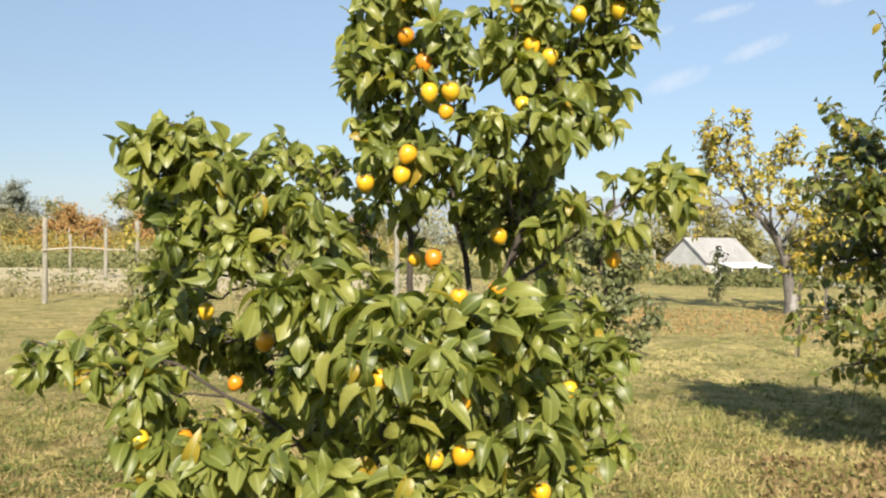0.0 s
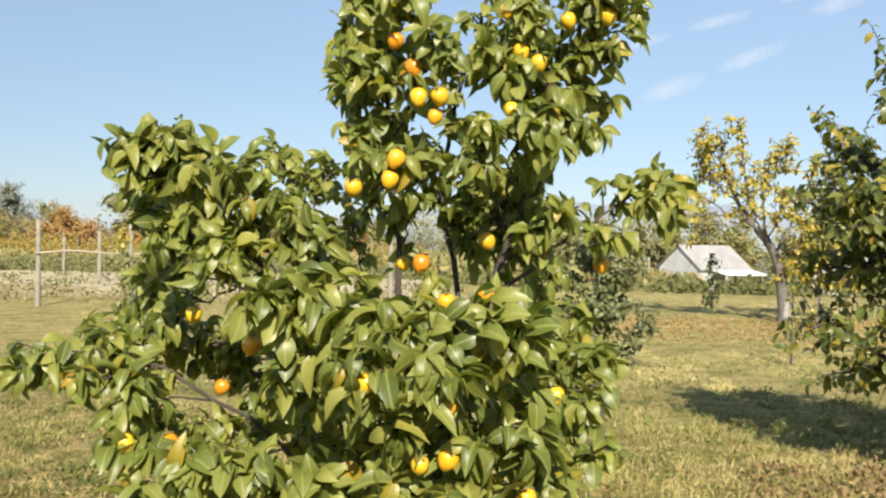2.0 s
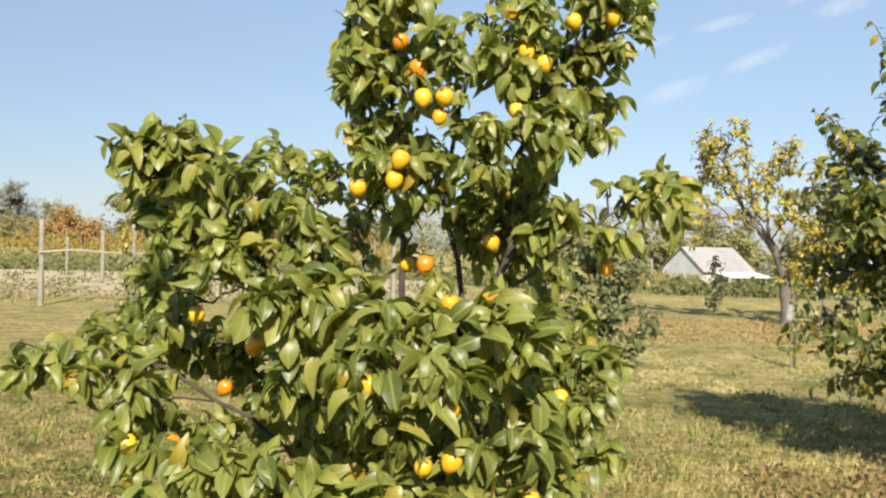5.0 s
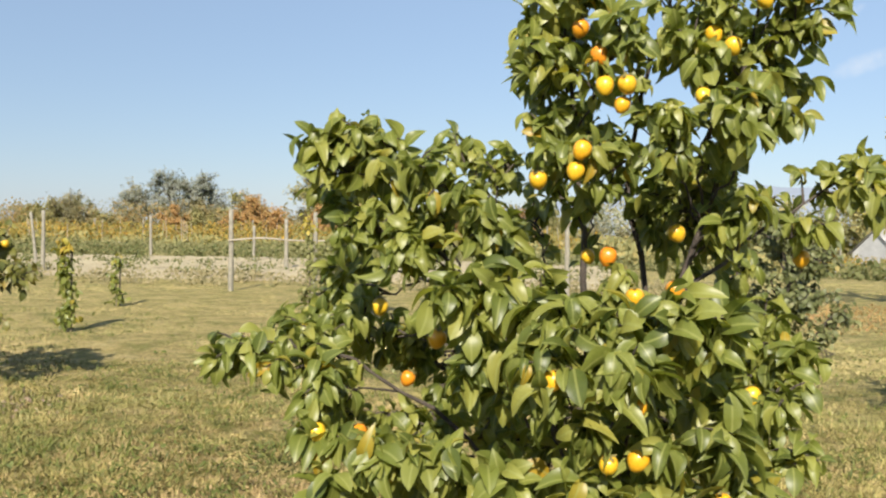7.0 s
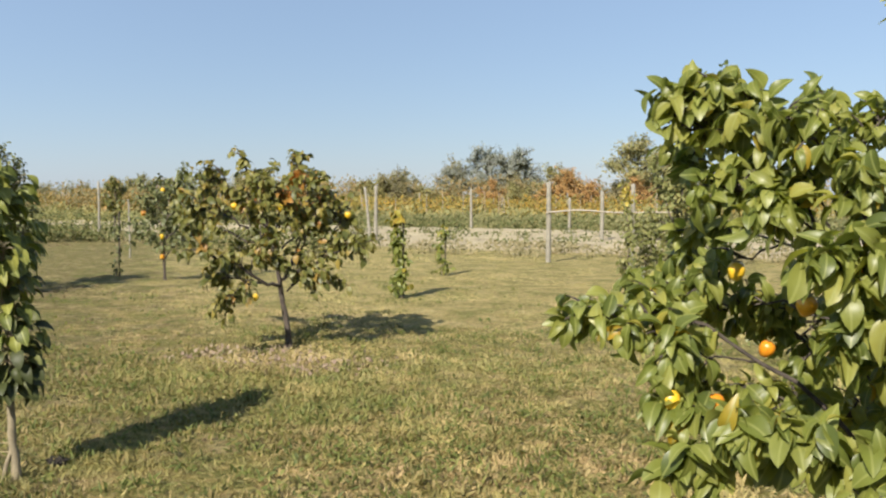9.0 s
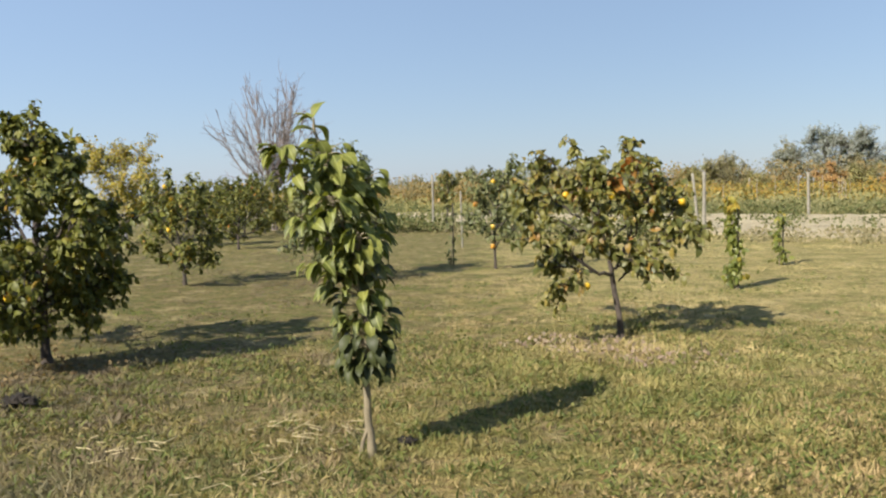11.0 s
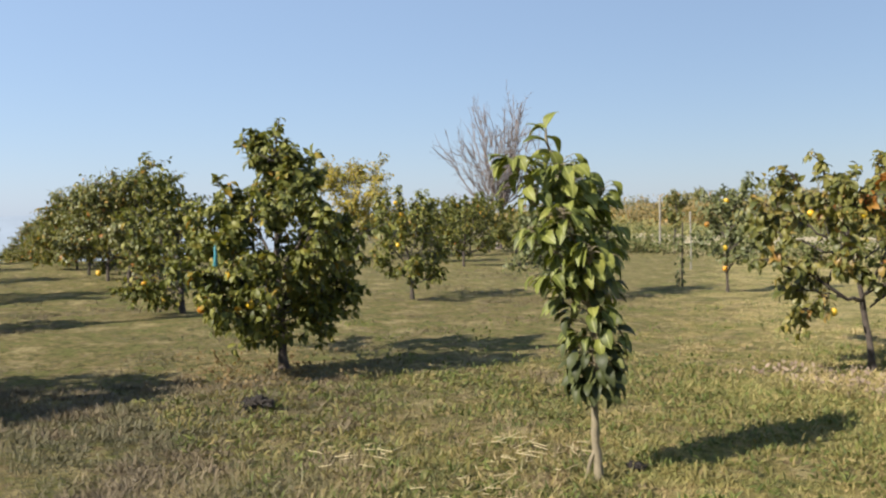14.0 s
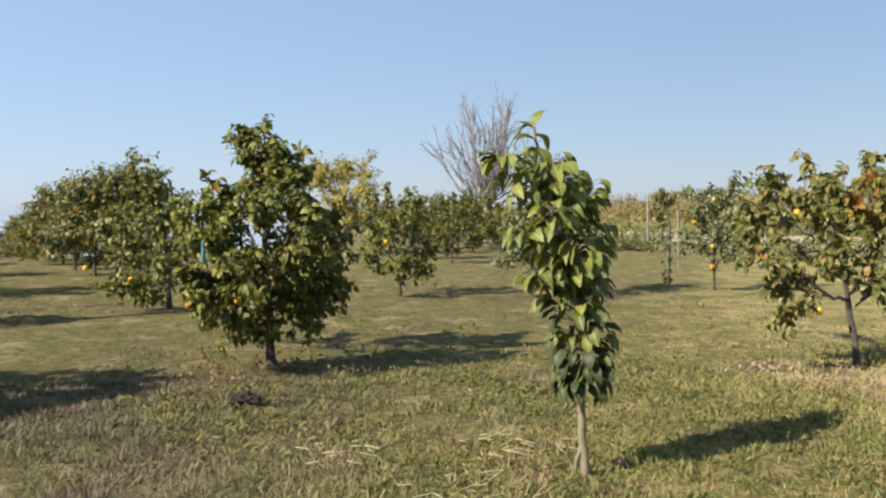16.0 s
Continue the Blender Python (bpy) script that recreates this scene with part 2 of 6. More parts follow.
def grass_colour(nt):
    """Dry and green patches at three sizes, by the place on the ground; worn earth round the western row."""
    big = noise_tex(nt, 0.22, 3.0, 0.55)
    mid = noise_tex(nt, 1.3, 5.0, 0.65)
    small = noise_tex(nt, 5.5, 4.0, 0.7)
    patch = math_node(nt, "ADD", math_node(nt, "MULTIPLY", big, 0.3), math_node(nt, "ADD", math_node(nt, "MULTIPLY", mid, 0.35), math_node(nt, "MULTIPLY", small, 0.35)))
    col = ramp(nt, patch, [(0.38, (0.12, 0.112, 0.036)), (0.45, (0.26, 0.222, 0.073)), (0.52, (0.42, 0.31, 0.122)), (0.58, (0.47, 0.335, 0.152)), (0.64, (0.52, 0.37, 0.185))])
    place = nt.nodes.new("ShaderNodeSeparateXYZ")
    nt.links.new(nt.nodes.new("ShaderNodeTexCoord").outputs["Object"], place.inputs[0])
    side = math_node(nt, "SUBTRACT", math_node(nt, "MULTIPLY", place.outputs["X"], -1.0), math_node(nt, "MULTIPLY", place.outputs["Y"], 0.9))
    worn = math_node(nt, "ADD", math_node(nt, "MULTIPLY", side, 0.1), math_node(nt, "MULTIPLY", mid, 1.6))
    lush = math_node(nt, "ADD", math_node(nt, "MULTIPLY", place.outputs["X"], 0.2), math_node(nt, "MULTIPLY", mid, 1.0))
    col = mix(nt, ramp(nt, lush, [(0.55, (0.0, 0.0, 0.0)), (1.1, (0.5, 0.5, 0.5))]), col, (0.28, 0.275, 0.085))
    # paler with growing y: dry grass colour with distance haze painted in
    far_pale = math_node(nt, "ADD", math_node(nt, "MULTIPLY", place.outputs["Y"], 0.05), math_node(nt, "MULTIPLY", mid, 0.6))
    col = mix(nt, ramp(nt, far_pale, [(0.64, (0.0, 0.0, 0.0)), (0.95, (0.8, 0.8, 0.8))]), col, (0.52, 0.44, 0.205))
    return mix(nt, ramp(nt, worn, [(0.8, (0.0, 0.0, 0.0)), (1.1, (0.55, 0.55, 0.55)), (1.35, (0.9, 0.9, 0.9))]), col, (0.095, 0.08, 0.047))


def ground_material():
    m, nt, p = material("mown_dry_grass")
    fine = noise_tex(nt, 16.0, 6.0, 0.8)
    tuft = noise_tex(nt, 6.0, 5.0, 0.78)
    own = ramp(nt, tuft, [(0.32, (0.04, 0.043, 0.016)), (0.42, (0.13, 0.145, 0.038)), (0.49, (0.26, 0.24, 0.08)), (0.56, (0.4, 0.325, 0.155)), (0.62, (0.29, 0.2, 0.11)), (0.7, (0.13, 0.09, 0.055))])
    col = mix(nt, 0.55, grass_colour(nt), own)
    clump = noise_tex(nt, 1.7, 5.0, 0.72)
    col = mix(nt, ramp(nt, clump, [(0.5, (0.0, 0.0, 0.0)), (0.6, (0.6, 0.6, 0.6))]), col, (0.16, 0.185, 0.055))
    col = mix(nt, ramp(nt, clump, [(0.38, (0.55, 0.55, 0.55)), (0.47, (0.0, 0.0, 0.0))]), col, (0.5, 0.42, 0.22))
    col = mix(nt, 0.8, col, ramp(nt, fine, [(0.36, (0.27, 0.245, 0.205)), (0.47, (0.68, 0.635, 0.555)), (0.62, (1.0, 0.97, 0.86))]), "MULTIPLY")
    nt.links.new(col, p.inputs["Base Color"])
    p.inputs["Roughness"].default_value = 1.0
    p.inputs["Specular IOR Level"].default_value = 0.1
    bump(nt, p, fine, 1.0, 0.05)
    return m


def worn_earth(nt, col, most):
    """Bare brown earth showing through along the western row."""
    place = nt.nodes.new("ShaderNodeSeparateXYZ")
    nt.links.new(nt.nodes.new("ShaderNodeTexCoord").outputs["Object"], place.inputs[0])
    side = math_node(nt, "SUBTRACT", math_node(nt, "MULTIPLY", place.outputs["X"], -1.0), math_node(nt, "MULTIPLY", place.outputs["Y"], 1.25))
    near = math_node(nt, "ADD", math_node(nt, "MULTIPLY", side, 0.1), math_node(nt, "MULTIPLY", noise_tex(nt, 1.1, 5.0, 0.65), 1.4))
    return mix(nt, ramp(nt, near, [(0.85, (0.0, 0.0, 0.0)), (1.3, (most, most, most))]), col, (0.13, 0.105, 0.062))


def blade_material():
    m, nt, p = material("grass_blade")
    tint = nt.nodes.new("ShaderNodeAttribute")
    tint.attribute_name = "tint"
    own = ramp(nt, tint.outputs["Fac"], [(0.0, (0.09, 0.115, 0.026)), (0.25, (0.165, 0.185, 0.047)), (0.45, (0.29, 0.255, 0.08)), (0.65, (0.43, 0.335, 0.145)), (0.8, (0.3, 0.21, 0.11)), (1.0, (0.18, 0.125, 0.075))])
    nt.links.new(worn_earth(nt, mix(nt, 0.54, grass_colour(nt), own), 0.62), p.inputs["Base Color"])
    p.inputs["Roughness"].default_value = 0.6
    p.inputs["Specular IOR Level"].default_value = 0.25
    return m


ground_mat = ground_material()
blade_mat = blade_material()


# ---- shape helpers ----
def slope(s, k):
    return 0.5 * (s + np.sqrt(s * s + k * k))


def ground_height(x, y):
    """Level round the orchard, falling off beyond the rows and towards the house."""
    west = -x + 0.02 * y
    near = np.clip((np.arctan2(-x, np.maximum(y, -5.0)) - radians(64)) / radians(14), 0, 1)
    east = x * math.sin(radians(17)) + y * math.cos(radians(17))
    return -0.12 * (slope(west - 40.5, 3.0) - 0.067) * near * near * (3 - 2 * near) - 0.04 * slope(east - 34.0, 6.0) * np.clip((x + 6) / 12, 0, 1)


def gz(x, y):
    return float(ground_height(np.float64(x), np.float64(y)))


def mesh_from(name, verts, faces, mat, smooth=True):
    """A mesh from arrays of places and of triangles or quads."""
    me = bpy.data.meshes.new(name)
    verts, faces = np.asarray(verts, np.float32), np.asarray(faces, np.int32)
    n = faces.shape[1]
    me.vertices.add(len(verts))
    me.vertices.foreach_set("co", verts.ravel())
    me.loops.add(faces.size)
    me.loops.foreach_set("vertex_index", faces.ravel())
    me.polygons.add(len(faces))
    me.polygons.foreach_set("loop_start", np.arange(0, faces.size, n, dtype=np.int32))
    me.polygons.foreach_set("loop_total", np.full(len(faces), n, np.int32))
    me.polygons.foreach_set("use_smooth", np.full(len(faces), smooth))
    me.update(calc_edges=True)
    me.materials.append(mat)
    return me


def hold(name, x, y, label, category, group="", z=None, turn=0.0, kind=""):
    """The Empty at the base of a thing."""
    e = new(name)
    e.matrix_world = pose(x, y, gz(x, y) if z is None else z, 0, 0, turn)
    e.empty_display_size = 0.1
    return tagged(e, label, category, group, kind)


def part(name, me, parent, label="", kind=""):
    ob = new(name, me)
    ob.parent = parent
    return tagged(ob, label, kind=kind)


def bm_mesh(name, bm, mat, smooth=False):
    me = bpy.data.meshes.new(name)
    bm.to_mesh(me)
    bm.free()
    me.materials.append(mat)
    for p in me.polygons:
        p.use_smooth = smooth
    return me


def box_mesh(name, size, mat, at=(0, 0, 0), bevel=0.01):
    bm = bmesh.new()
    bmesh.ops.create_cube(bm, size=1.0, matrix=Matrix.Translation(at) @ Matrix.Diagonal((*size, 1)))
    if bevel:
        bmesh.ops.bevel(bm, geom=bm.edges[:], offset=bevel, segments=2, affect="EDGES")
    return bm_mesh(name, bm, mat)


def curve_points(points, n):
    """A smooth line through the points, in n steps."""
    p = np.asarray(points, float)
    p = np.vstack([2 * p[0] - p[1], p, 2 * p[-1] - p[-2]])
    out = []
    for u in np.linspace(0, len(p) - 3 - 1e-6, n):
        i, t = int(u), u % 1
        a, b, c, d = p[i : i + 4]
        out.append(0.5 * (2 * b + (c - a) * t + (2 * a - 5 * b + 4 * c - d) * t**2 + (3 * b - a - 3 * c + d) * t**3))
    return np.array(out)


def tube(line, r0, r1, sides=7, power=1.0, rng=None):
    """A tapered tube along a line: places and quads."""
    line = np.asarray(line, float)
    n = len(line)
    way = np.gradient(line, axis=0)
    way /= np.linalg.norm(way, axis=1, keepdims=True) + 1e-9
    side = np.cross(way, np.where(abs(way[:, 2:]) > 0.9, (1.0, 0, 0), (0, 0, 1.0)))
    side /= np.linalg.norm(side, axis=1, keepdims=True)
    other = np.cross(way, side)
    r = r1 + (r0 - r1) * (1 - np.linspace(0, 1, n)) ** power
    a = np.arange(sides) / sides * 2 * math.pi
    rr = r[:, None] * (1 + (rng.uniform(-0.12, 0.12, (n, sides)) if rng is not None else 0))
    v = line[:, None] + rr[..., None] * (np.cos(a)[None, :, None] * side[:, None] + np.sin(a)[None, :, None] * other[:, None])
    i, j = np.meshgrid(np.arange(n - 1), np.arange(sides), indexing="ij")
    k = (j + 1) % sides
    f = np.stack([i * sides + j, i * sides + k, (i + 1) * sides + k, (i + 1) * sides + j], -1).reshape(-1, 4)
    return v.reshape(-1, 3), f


def joined(pieces):
    verts, faces, at = [], [], 0
    for v, f in pieces:
        verts.append(v)
        faces.append(f + at)
        at += len(v)
    return np.concatenate(verts), np.concatenate(faces)


def mark_leaves(me, shape, count):
    """Stores how far each corner of a leaf lies from its midrib."""
    across = np.tile(shape[0][:, 0] / (abs(shape[0][:, 0]).max() + 1e-9), count).astype(np.float32)
    me.attributes.new("across", "FLOAT", "POINT").data.foreach_set("value", across)
    return me


def leaf_shape(width=0.52, fold=0.1, droop=0.18, rows=4, twist=0.0):
    """A pointed oval leaf of length 1 along y: folded at the midrib, bent to its tip."""
    v, f = [(0, 0, 0)], []
    for i in range(1, rows + 1):
        t = i / (rows + 1)
        w = width * 0.5 * (math.sin(math.pi * t**0.92) ** 0.68)
        z = 0.12 * math.sin(t * 2.6) - droop * t * t
        for s in (-1, 0, 1):
            v.append((s * w, t, z + (fold * w * 2 + 0.022 * math.sin(7.5 * t + 1.7 * s) if s else 0) + twist * s * w * t))
    v.append((0, 1.0, 0.12 * math.sin(2.6) - droop))
    f += [(0, 2, 1), (0, 3, 2)]
    for i in range(rows - 1):
        a, b = 1 + 3 * i, 4 + 3 * i
        f += [(a, a + 1, b + 1), (a, b + 1, b), (a + 1, a + 2, b + 2), (a + 1, b + 2, b + 1)]
    a, e = 1 + 3 * (rows - 1), 1 + 3 * rows
    f += [(a, a + 1, e), (a + 1, a + 2, e)]
    return np.array(v, float), np.array(f)


FINE_LEAVES = [leaf_shape(0.52, 0.24, 0.34, 6), leaf_shape(0.46, 0.4, 0.55, 6, 0.35), leaf_shape(0.56, 0.14, 0.2, 6, -0.4)]
ROUGH_LEAF = leaf_shape(0.55, 0.14, 0.25, rows=2)
DIAMOND = (np.array([(0, 0, 0), (0.32, 0.5, 0.06), (0, 1, -0.08), (-0.32, 0.5, 0.06)], float), np.array([(0, 1, 2), (0, 2, 3)]))


def leaf_axes(ways, ups):
    y = ways / (np.linalg.norm(ways, axis=1, keepdims=True) + 1e-9)
    z = ups - (ups * y).sum(1, keepdims=True) * y
    z /= np.linalg.norm(z, axis=1, keepdims=True) + 1e-9
    return np.cross(y, z), y, z


def leaf_cloud(name, leaves, shape, mat):
    """All the leaves (place, way, up, length) as one mesh."""
    at, way, up, size = (np.array([q[i] for q in leaves], float) for i in range(4))
    x, y, z = leaf_axes(way, up)
    v, f = shape
    verts = at[:, None] + size[:, None, None] * (v[None, :, :1] * x[:, None] + v[None, :, 1:2] * y[:, None] + v[None, :, 2:] * z[:, None])
    faces = f[None] + np.arange(len(at))[:, None, None] * len(v)
    return mark_leaves(mesh_from(name, verts.reshape(-1, 3), faces.reshape(-1, 3), mat), shape, len(at))


LEAF_MESHES = {}


def single_leaves(parent, leaves, mat, name="leaf"):
    """Each leaf as an object of its own on one of three shared meshes."""
    if mat.name not in LEAF_MESHES:
        LEAF_MESHES[mat.name] = [mark_leaves(mesh_from("leaf", v, f, mat), (v, f), 1) for v, f in FINE_LEAVES]
    at, way, up, size = (np.array([q[i] for q in leaves], float) for i in range(4))
    x, y, z = leaf_axes(way, up)
    for i in range(len(at)):
        ob = new(name, LEAF_MESHES[mat.name][i % 3])
        ob.parent = parent
        m = Matrix.Identity(4)
        for r in range(3):
            m[r][0], m[r][1], m[r][2], m[r][3] = x[i, r] * size[i], y[i, r] * size[i], z[i, r] * size[i], at[i, r]
        ob.matrix_local = m


def unit(v):
    v = np.asarray(v, float)
    return v / (np.linalg.norm(v) + 1e-9)


def sprout(rng, line, centre, count, twig, leaf, start=0.3, per=7, droop=0.55, sun_side=0.35, taper=0.0):
    """Twigs with drooping leaves along the outer part of a limb: leaves and twig lines."""
    leaves, twigs = [], []
    n = len(line)
    for k in range(count):
        u = start + (1 - start) * (k + rng.uniform(0, 1)) / count
        i = min(n - 2, int(u * (n - 1)))
        root = line[i] + (line[i + 1] - line[i]) * rng.uniform(0, 1)
        along = unit(line[i + 1] - line[i])
        out = unit(root - centre)
        d = unit(rng.normal(0, 0.75, 3) + 0.5 * along + 0.55 * out + (0, 0, 0.3))
        length = twig * rng.uniform(0.45, 1.15) * (1 - taper * u)
        end = root + d * length
        mid = root + d * length * 0.5 + (0, 0, 0.08 * length)
        tw = curve_points([root, mid, end], 5)
        twigs.append(tw)
        spin = rng.uniform(0, 6.28)
        for j in range(per):
            s = 0.25 + 0.75 * (j + 1) / per
            p = root + d * length * s + (0, 0, 0.16 * length * s * (1 - s))
            spin += 2.4
            ring = unit(np.cross(d, (0.3, 0.2, 0.9)))
            ring2 = np.cross(d, ring)
            r = math.cos(spin) * ring + math.sin(spin) * ring2
            way = unit(0.85 * r + 0.45 * d * (s > 0.8) + (0, 0, -droop * rng.uniform(0.4, 1.8)) + rng.normal(0, 0.2, 3))
            up = unit(rng.normal(0, 0.5, 3) + (0, -sun_side, 0.75) + 0.45 * out)
            leaves.append((p, way, up, leaf * rng.uniform(0.5, 1.22)))
    return leaves, twigs


def spray(rng, line, centre, count, twig, leaf, start=0.3, per=7, droop=0.7, sun_side=0.5):
    """Twigs along a limb, each with a few leaves and a drooping whorl at its end: leaves and twig lines."""
    leaves, twigs = [], []
    n = len(line)
    for k in range(count):
        u = start + (1 - start) * (k + rng.uniform(0.2, 1)) / count
        i = min(n - 2, int(u * (n - 1)))
        root = line[i] + (line[i + 1] - line[i]) * rng.uniform(0, 1)
        along = unit(line[i + 1] - line[i])
        d = unit(rng.normal(0, 0.6, 3) + (0.5 + 0.7 * u) * along + 0.5 * unit(root - centre) + (0, 0, 0.15))
        length = twig * rng.uniform(0.4, 1.1) * (1 - 0.35 * u)
        tw = curve_points([root, root + d * length * 0.55 + (0, 0, 0.1 * length), root + d * length], 6)
        twigs.append(tw)
        ring = unit(np.cross(d, (0.3, 0.2, 0.9)))
        ring2 = np.cross(d, ring)
        spin = rng.uniform(0, 6.28)
        whorl = per // 2
        for j in range(per):
            s = 1.0 if j < whorl else 0.15 + 0.8 * (j - whorl + rng.uniform(0, 1)) / (per - whorl)
            p = tw[min(5, int(s * 5))] + rng.normal(0, 0.06 * leaf, 3)
            spin += 6.28 / whorl + rng.uniform(-0.35, 0.35) if j < whorl else 2.4
            r = math.cos(spin) * ring + math.sin(spin) * ring2
            way = unit(0.85 * r + 0.4 * d + (0, 0, -droop * rng.uniform(0.1, 2.0)) + rng.normal(0, 0.25, 3))
            up = unit(0.5 * r + rng.normal(0, 0.5, 3) + (0, -sun_side, 0.7))
            leaves.append((p, way, up, leaf * rng.uniform(0.55, 1.3)))
    return leaves, twigs


class Limbed:
    """A tree that is grown limb by limb round its Empty."""

    def __init__(self, holder, seed, centre, leaf, twig, bark, thick=1.0, many=2.0, per=7, droop=0.7, sides=0):
        self.holder, self.rng, self.centre = holder, np.random.default_rng(seed), np.array(centre, float)
        self.leaf, self.twig, self.bark, self.thick, self.many, self.per, self.droop, self.sides = leaf, twig, bark, thick, many, per, droop, sides
        self.leaves, self.twigs = [], []

    def stem(self, radius, tip, points):
        """The trunk, bare, with a flared foot."""
        line = curve_points(points, 14)
        v, f = tube(line, radius, tip, 10, 0.9, self.rng)
        foot = np.clip(1 - v[:, 2:] / 0.12, 0, 1)
        v[:, :2] += (v[:, :2] - line[0, :2]) * 0.35 * foot
        part("trunk", mesh_from("trunk", v, f, self.bark), self.holder)

    def limb(self, radius, start, count, points):
        line = curve_points(points, 16)
        line[2:] += self.rng.normal(0, 0.05 * self.twig, (14, 3))
        part("limb", mesh_from("limb", *tube(line, radius * self.thick, radius * self.thick * 0.25, 7, 0.8, self.rng), self.bark), self.holder)
        runs = [(line, start, count * self.many)]
        if self.sides:
            runs[0] = (line, start, count * self.many * 0.5)
            reach = 0.36 * np.linalg.norm(line[-1] - line[0])
            for k in range(self.sides):
                j = int(4 + 9 * (k + self.rng.uniform(0, 1)) / self.sides)
                d = unit(self.rng.normal(0, 0.8, 3) + 0.8 * unit(line[j + 1] - line[j]) + (0, 0, 0.2))
                shoot = curve_points([line[j], line[j] + d * reach * 0.5 + (0, 0, 0.03), line[j] + d * reach], 8)
                self.twigs.append(shoot)
                runs.append((shoot, 0.3, count * self.many * 0.5 / self.sides))
        for run, first, many in runs:
            a, b = spray(self.rng, run, self.centre, max(1, round(many)), self.twig, self.leaf, first, self.per, self.droop)
            self.leaves += a
            self.twigs += b

    def inner(self, count, centre, size):
        """Shaded shoots that fill the inside of the crown."""
        c, r = np.array(centre), np.array(size)
        for k in range(count):
            a = c + r * self.rng.uniform(-0.4, 0.4, 3)
            b = c + r * unit(self.rng.normal(0, 1, 3)) * self.rng.uniform(0.6, 1.0)
            line = curve_points([a, (a + b) / 2 + (0, 0, 0.02), b], 6)
            self.twigs.append(line)
            leaves, twigs = spray(self.rng, line, c, 4, self.twig, self.leaf, 0.1, self.per, self.droop)
            self.leaves += leaves
            self.twigs += twigs

    def sprig(self, count, *points):
        """A shoot that stands clear of the crown, with a few leaves held up along it."""
        line = curve_points(points, 10)
        self.twigs.append(line)
        for k in range(count):
            p = line[9 - 2 * k]
            a = self.rng.uniform(0, 6.28)
            way = unit(unit(line[9] - line[4]) * (1.0 if k == 0 else 0.4) + np.array([math.cos(a), 0.5 * math.sin(a), 0.15]) * (0.35 if k == 0 else 0.9))
            self.leaves.append((p, way, unit(self.rng.normal(0, 0.4, 3) + (0, -0.9, 0.5)), self.leaf * self.rng.uniform(0.85, 1.15)))

    def clothe(self, mat, shape, single=0, rust=None, thin=0.004):
        """Links twigs and leaves; the southern leaves first as single parts."""
        part("twigwork", mesh_from("twigwork", *joined([tube(t, thin, thin * 0.45, 5) for t in self.twigs]), self.bark), self.holder, kind="stuff")
        every = self.leaves
        if rust:
            red = [np.linalg.norm(q[0] - np.array(rust[:3])) < rust[3] * self.rng.uniform(0.6, 1.2) for q in every]
            part("orange_foliage", leaf_cloud("orange_foliage", [q for q, r in zip(every, red) if r], ROUGH_LEAF, leaf_rust), self.holder, "orange-red autumn leaves", "stuff")
            every = [q for q, r in zip(every, red) if not r]
        every = sorted(every, key=lambda q: q[0][1])
        if single:
            single_leaves(self.holder, every[:single], mat)
        shapes = shape if isinstance(shape, list) else [shape]
        for k, one in enumerate(shapes):
            part("foliage", leaf_cloud("foliage", every[single + k :: len(shapes)], one, mat), self.holder, kind="stuff")


def fruit_shape(mat, name="fruit", long=1.04, rings=9, sides=14):
    """A rounded fruit that hangs from the origin, with a faint square section and a pointed end; 1 wide."""
    v, f = [(0, 0, 0.01)], []
    for i in range(1, rings):
        t = math.pi * i / rings
        r = 0.5 * math.sin(t) ** 0.85 * (1 + 0.1 * math.cos(t))
        z = -long * 0.5 * (1 - math.cos(t)) - (0.05 if i > rings - 2 else 0)
        for j in range(sides):
            a = 2 * math.pi * j / sides
            q = r * (1 + 0.035 * math.cos(4 * a))
            v.append((q * math.cos(a), q * math.sin(a), z))
    v.append((0, 0, -long - 0.07))
    last = len(v) - 1
    for j in range(sides):
        k = (j + 1) % sides
        f.append((0, 1 + j, 1 + k))
        for i in range(rings - 2):
            a, b = 1 + i * sides, 1 + (i + 1) * sides
            f += [(a + j, b + j, b + k), (a + j, b + k, a + k)]
        a = 1 + (rings - 2) * sides
        f.append((a + j, last, a + k))
    return mesh_from(name, v, f, mat)


def calyx_shape():
    v, f = [(0, 0, 0.05)], []
    for j in range(4):
        a = j * math.pi / 2
        for da, r, z in ((-0.7, 0.12, 0.03), (-0.35, 0.32, 0.0), (0, 0.46, 0.06), (0.35, 0.32, 0.0)):
            v.append((r * math.cos(a + da), r * math.sin(a + da), z))
    for j in range(16):
        f.append((0, 1 + j, 1 + (j + 1) % 16))
    w, g = tube([(0, 0, 0.03), (0.02, 0, 0.18), (0.06, 0.02, 0.32)], 0.05, 0.04, 5)
    g = np.concatenate([g[:, :3], g[:, [0, 2, 3]]])
    return mesh_from("calyx", *joined([(np.array(v), np.array(f)), (w, g)]), calyx_mat)


FRUIT, FRUIT_PLAIN, CALYX = fruit_shape(fruit_mat), fruit_shape(fruit_mat, "fruit", 1.0, 6, 9), calyx_shape()


def hang_fruit(parent, at, size, rng, calyx=False):
    ob = part("fruit", FRUIT if calyx else FRUIT_PLAIN, parent)
    ob.matrix_local = pose(*at, rng.uniform(-25, 25), rng.uniform(-25, 25), rng.uniform(0, 90)) @ Matrix.Diagonal((size, size, size, 1))
    if calyx:
        part("calyx", CALYX, ob, "dry green-brown calyx")


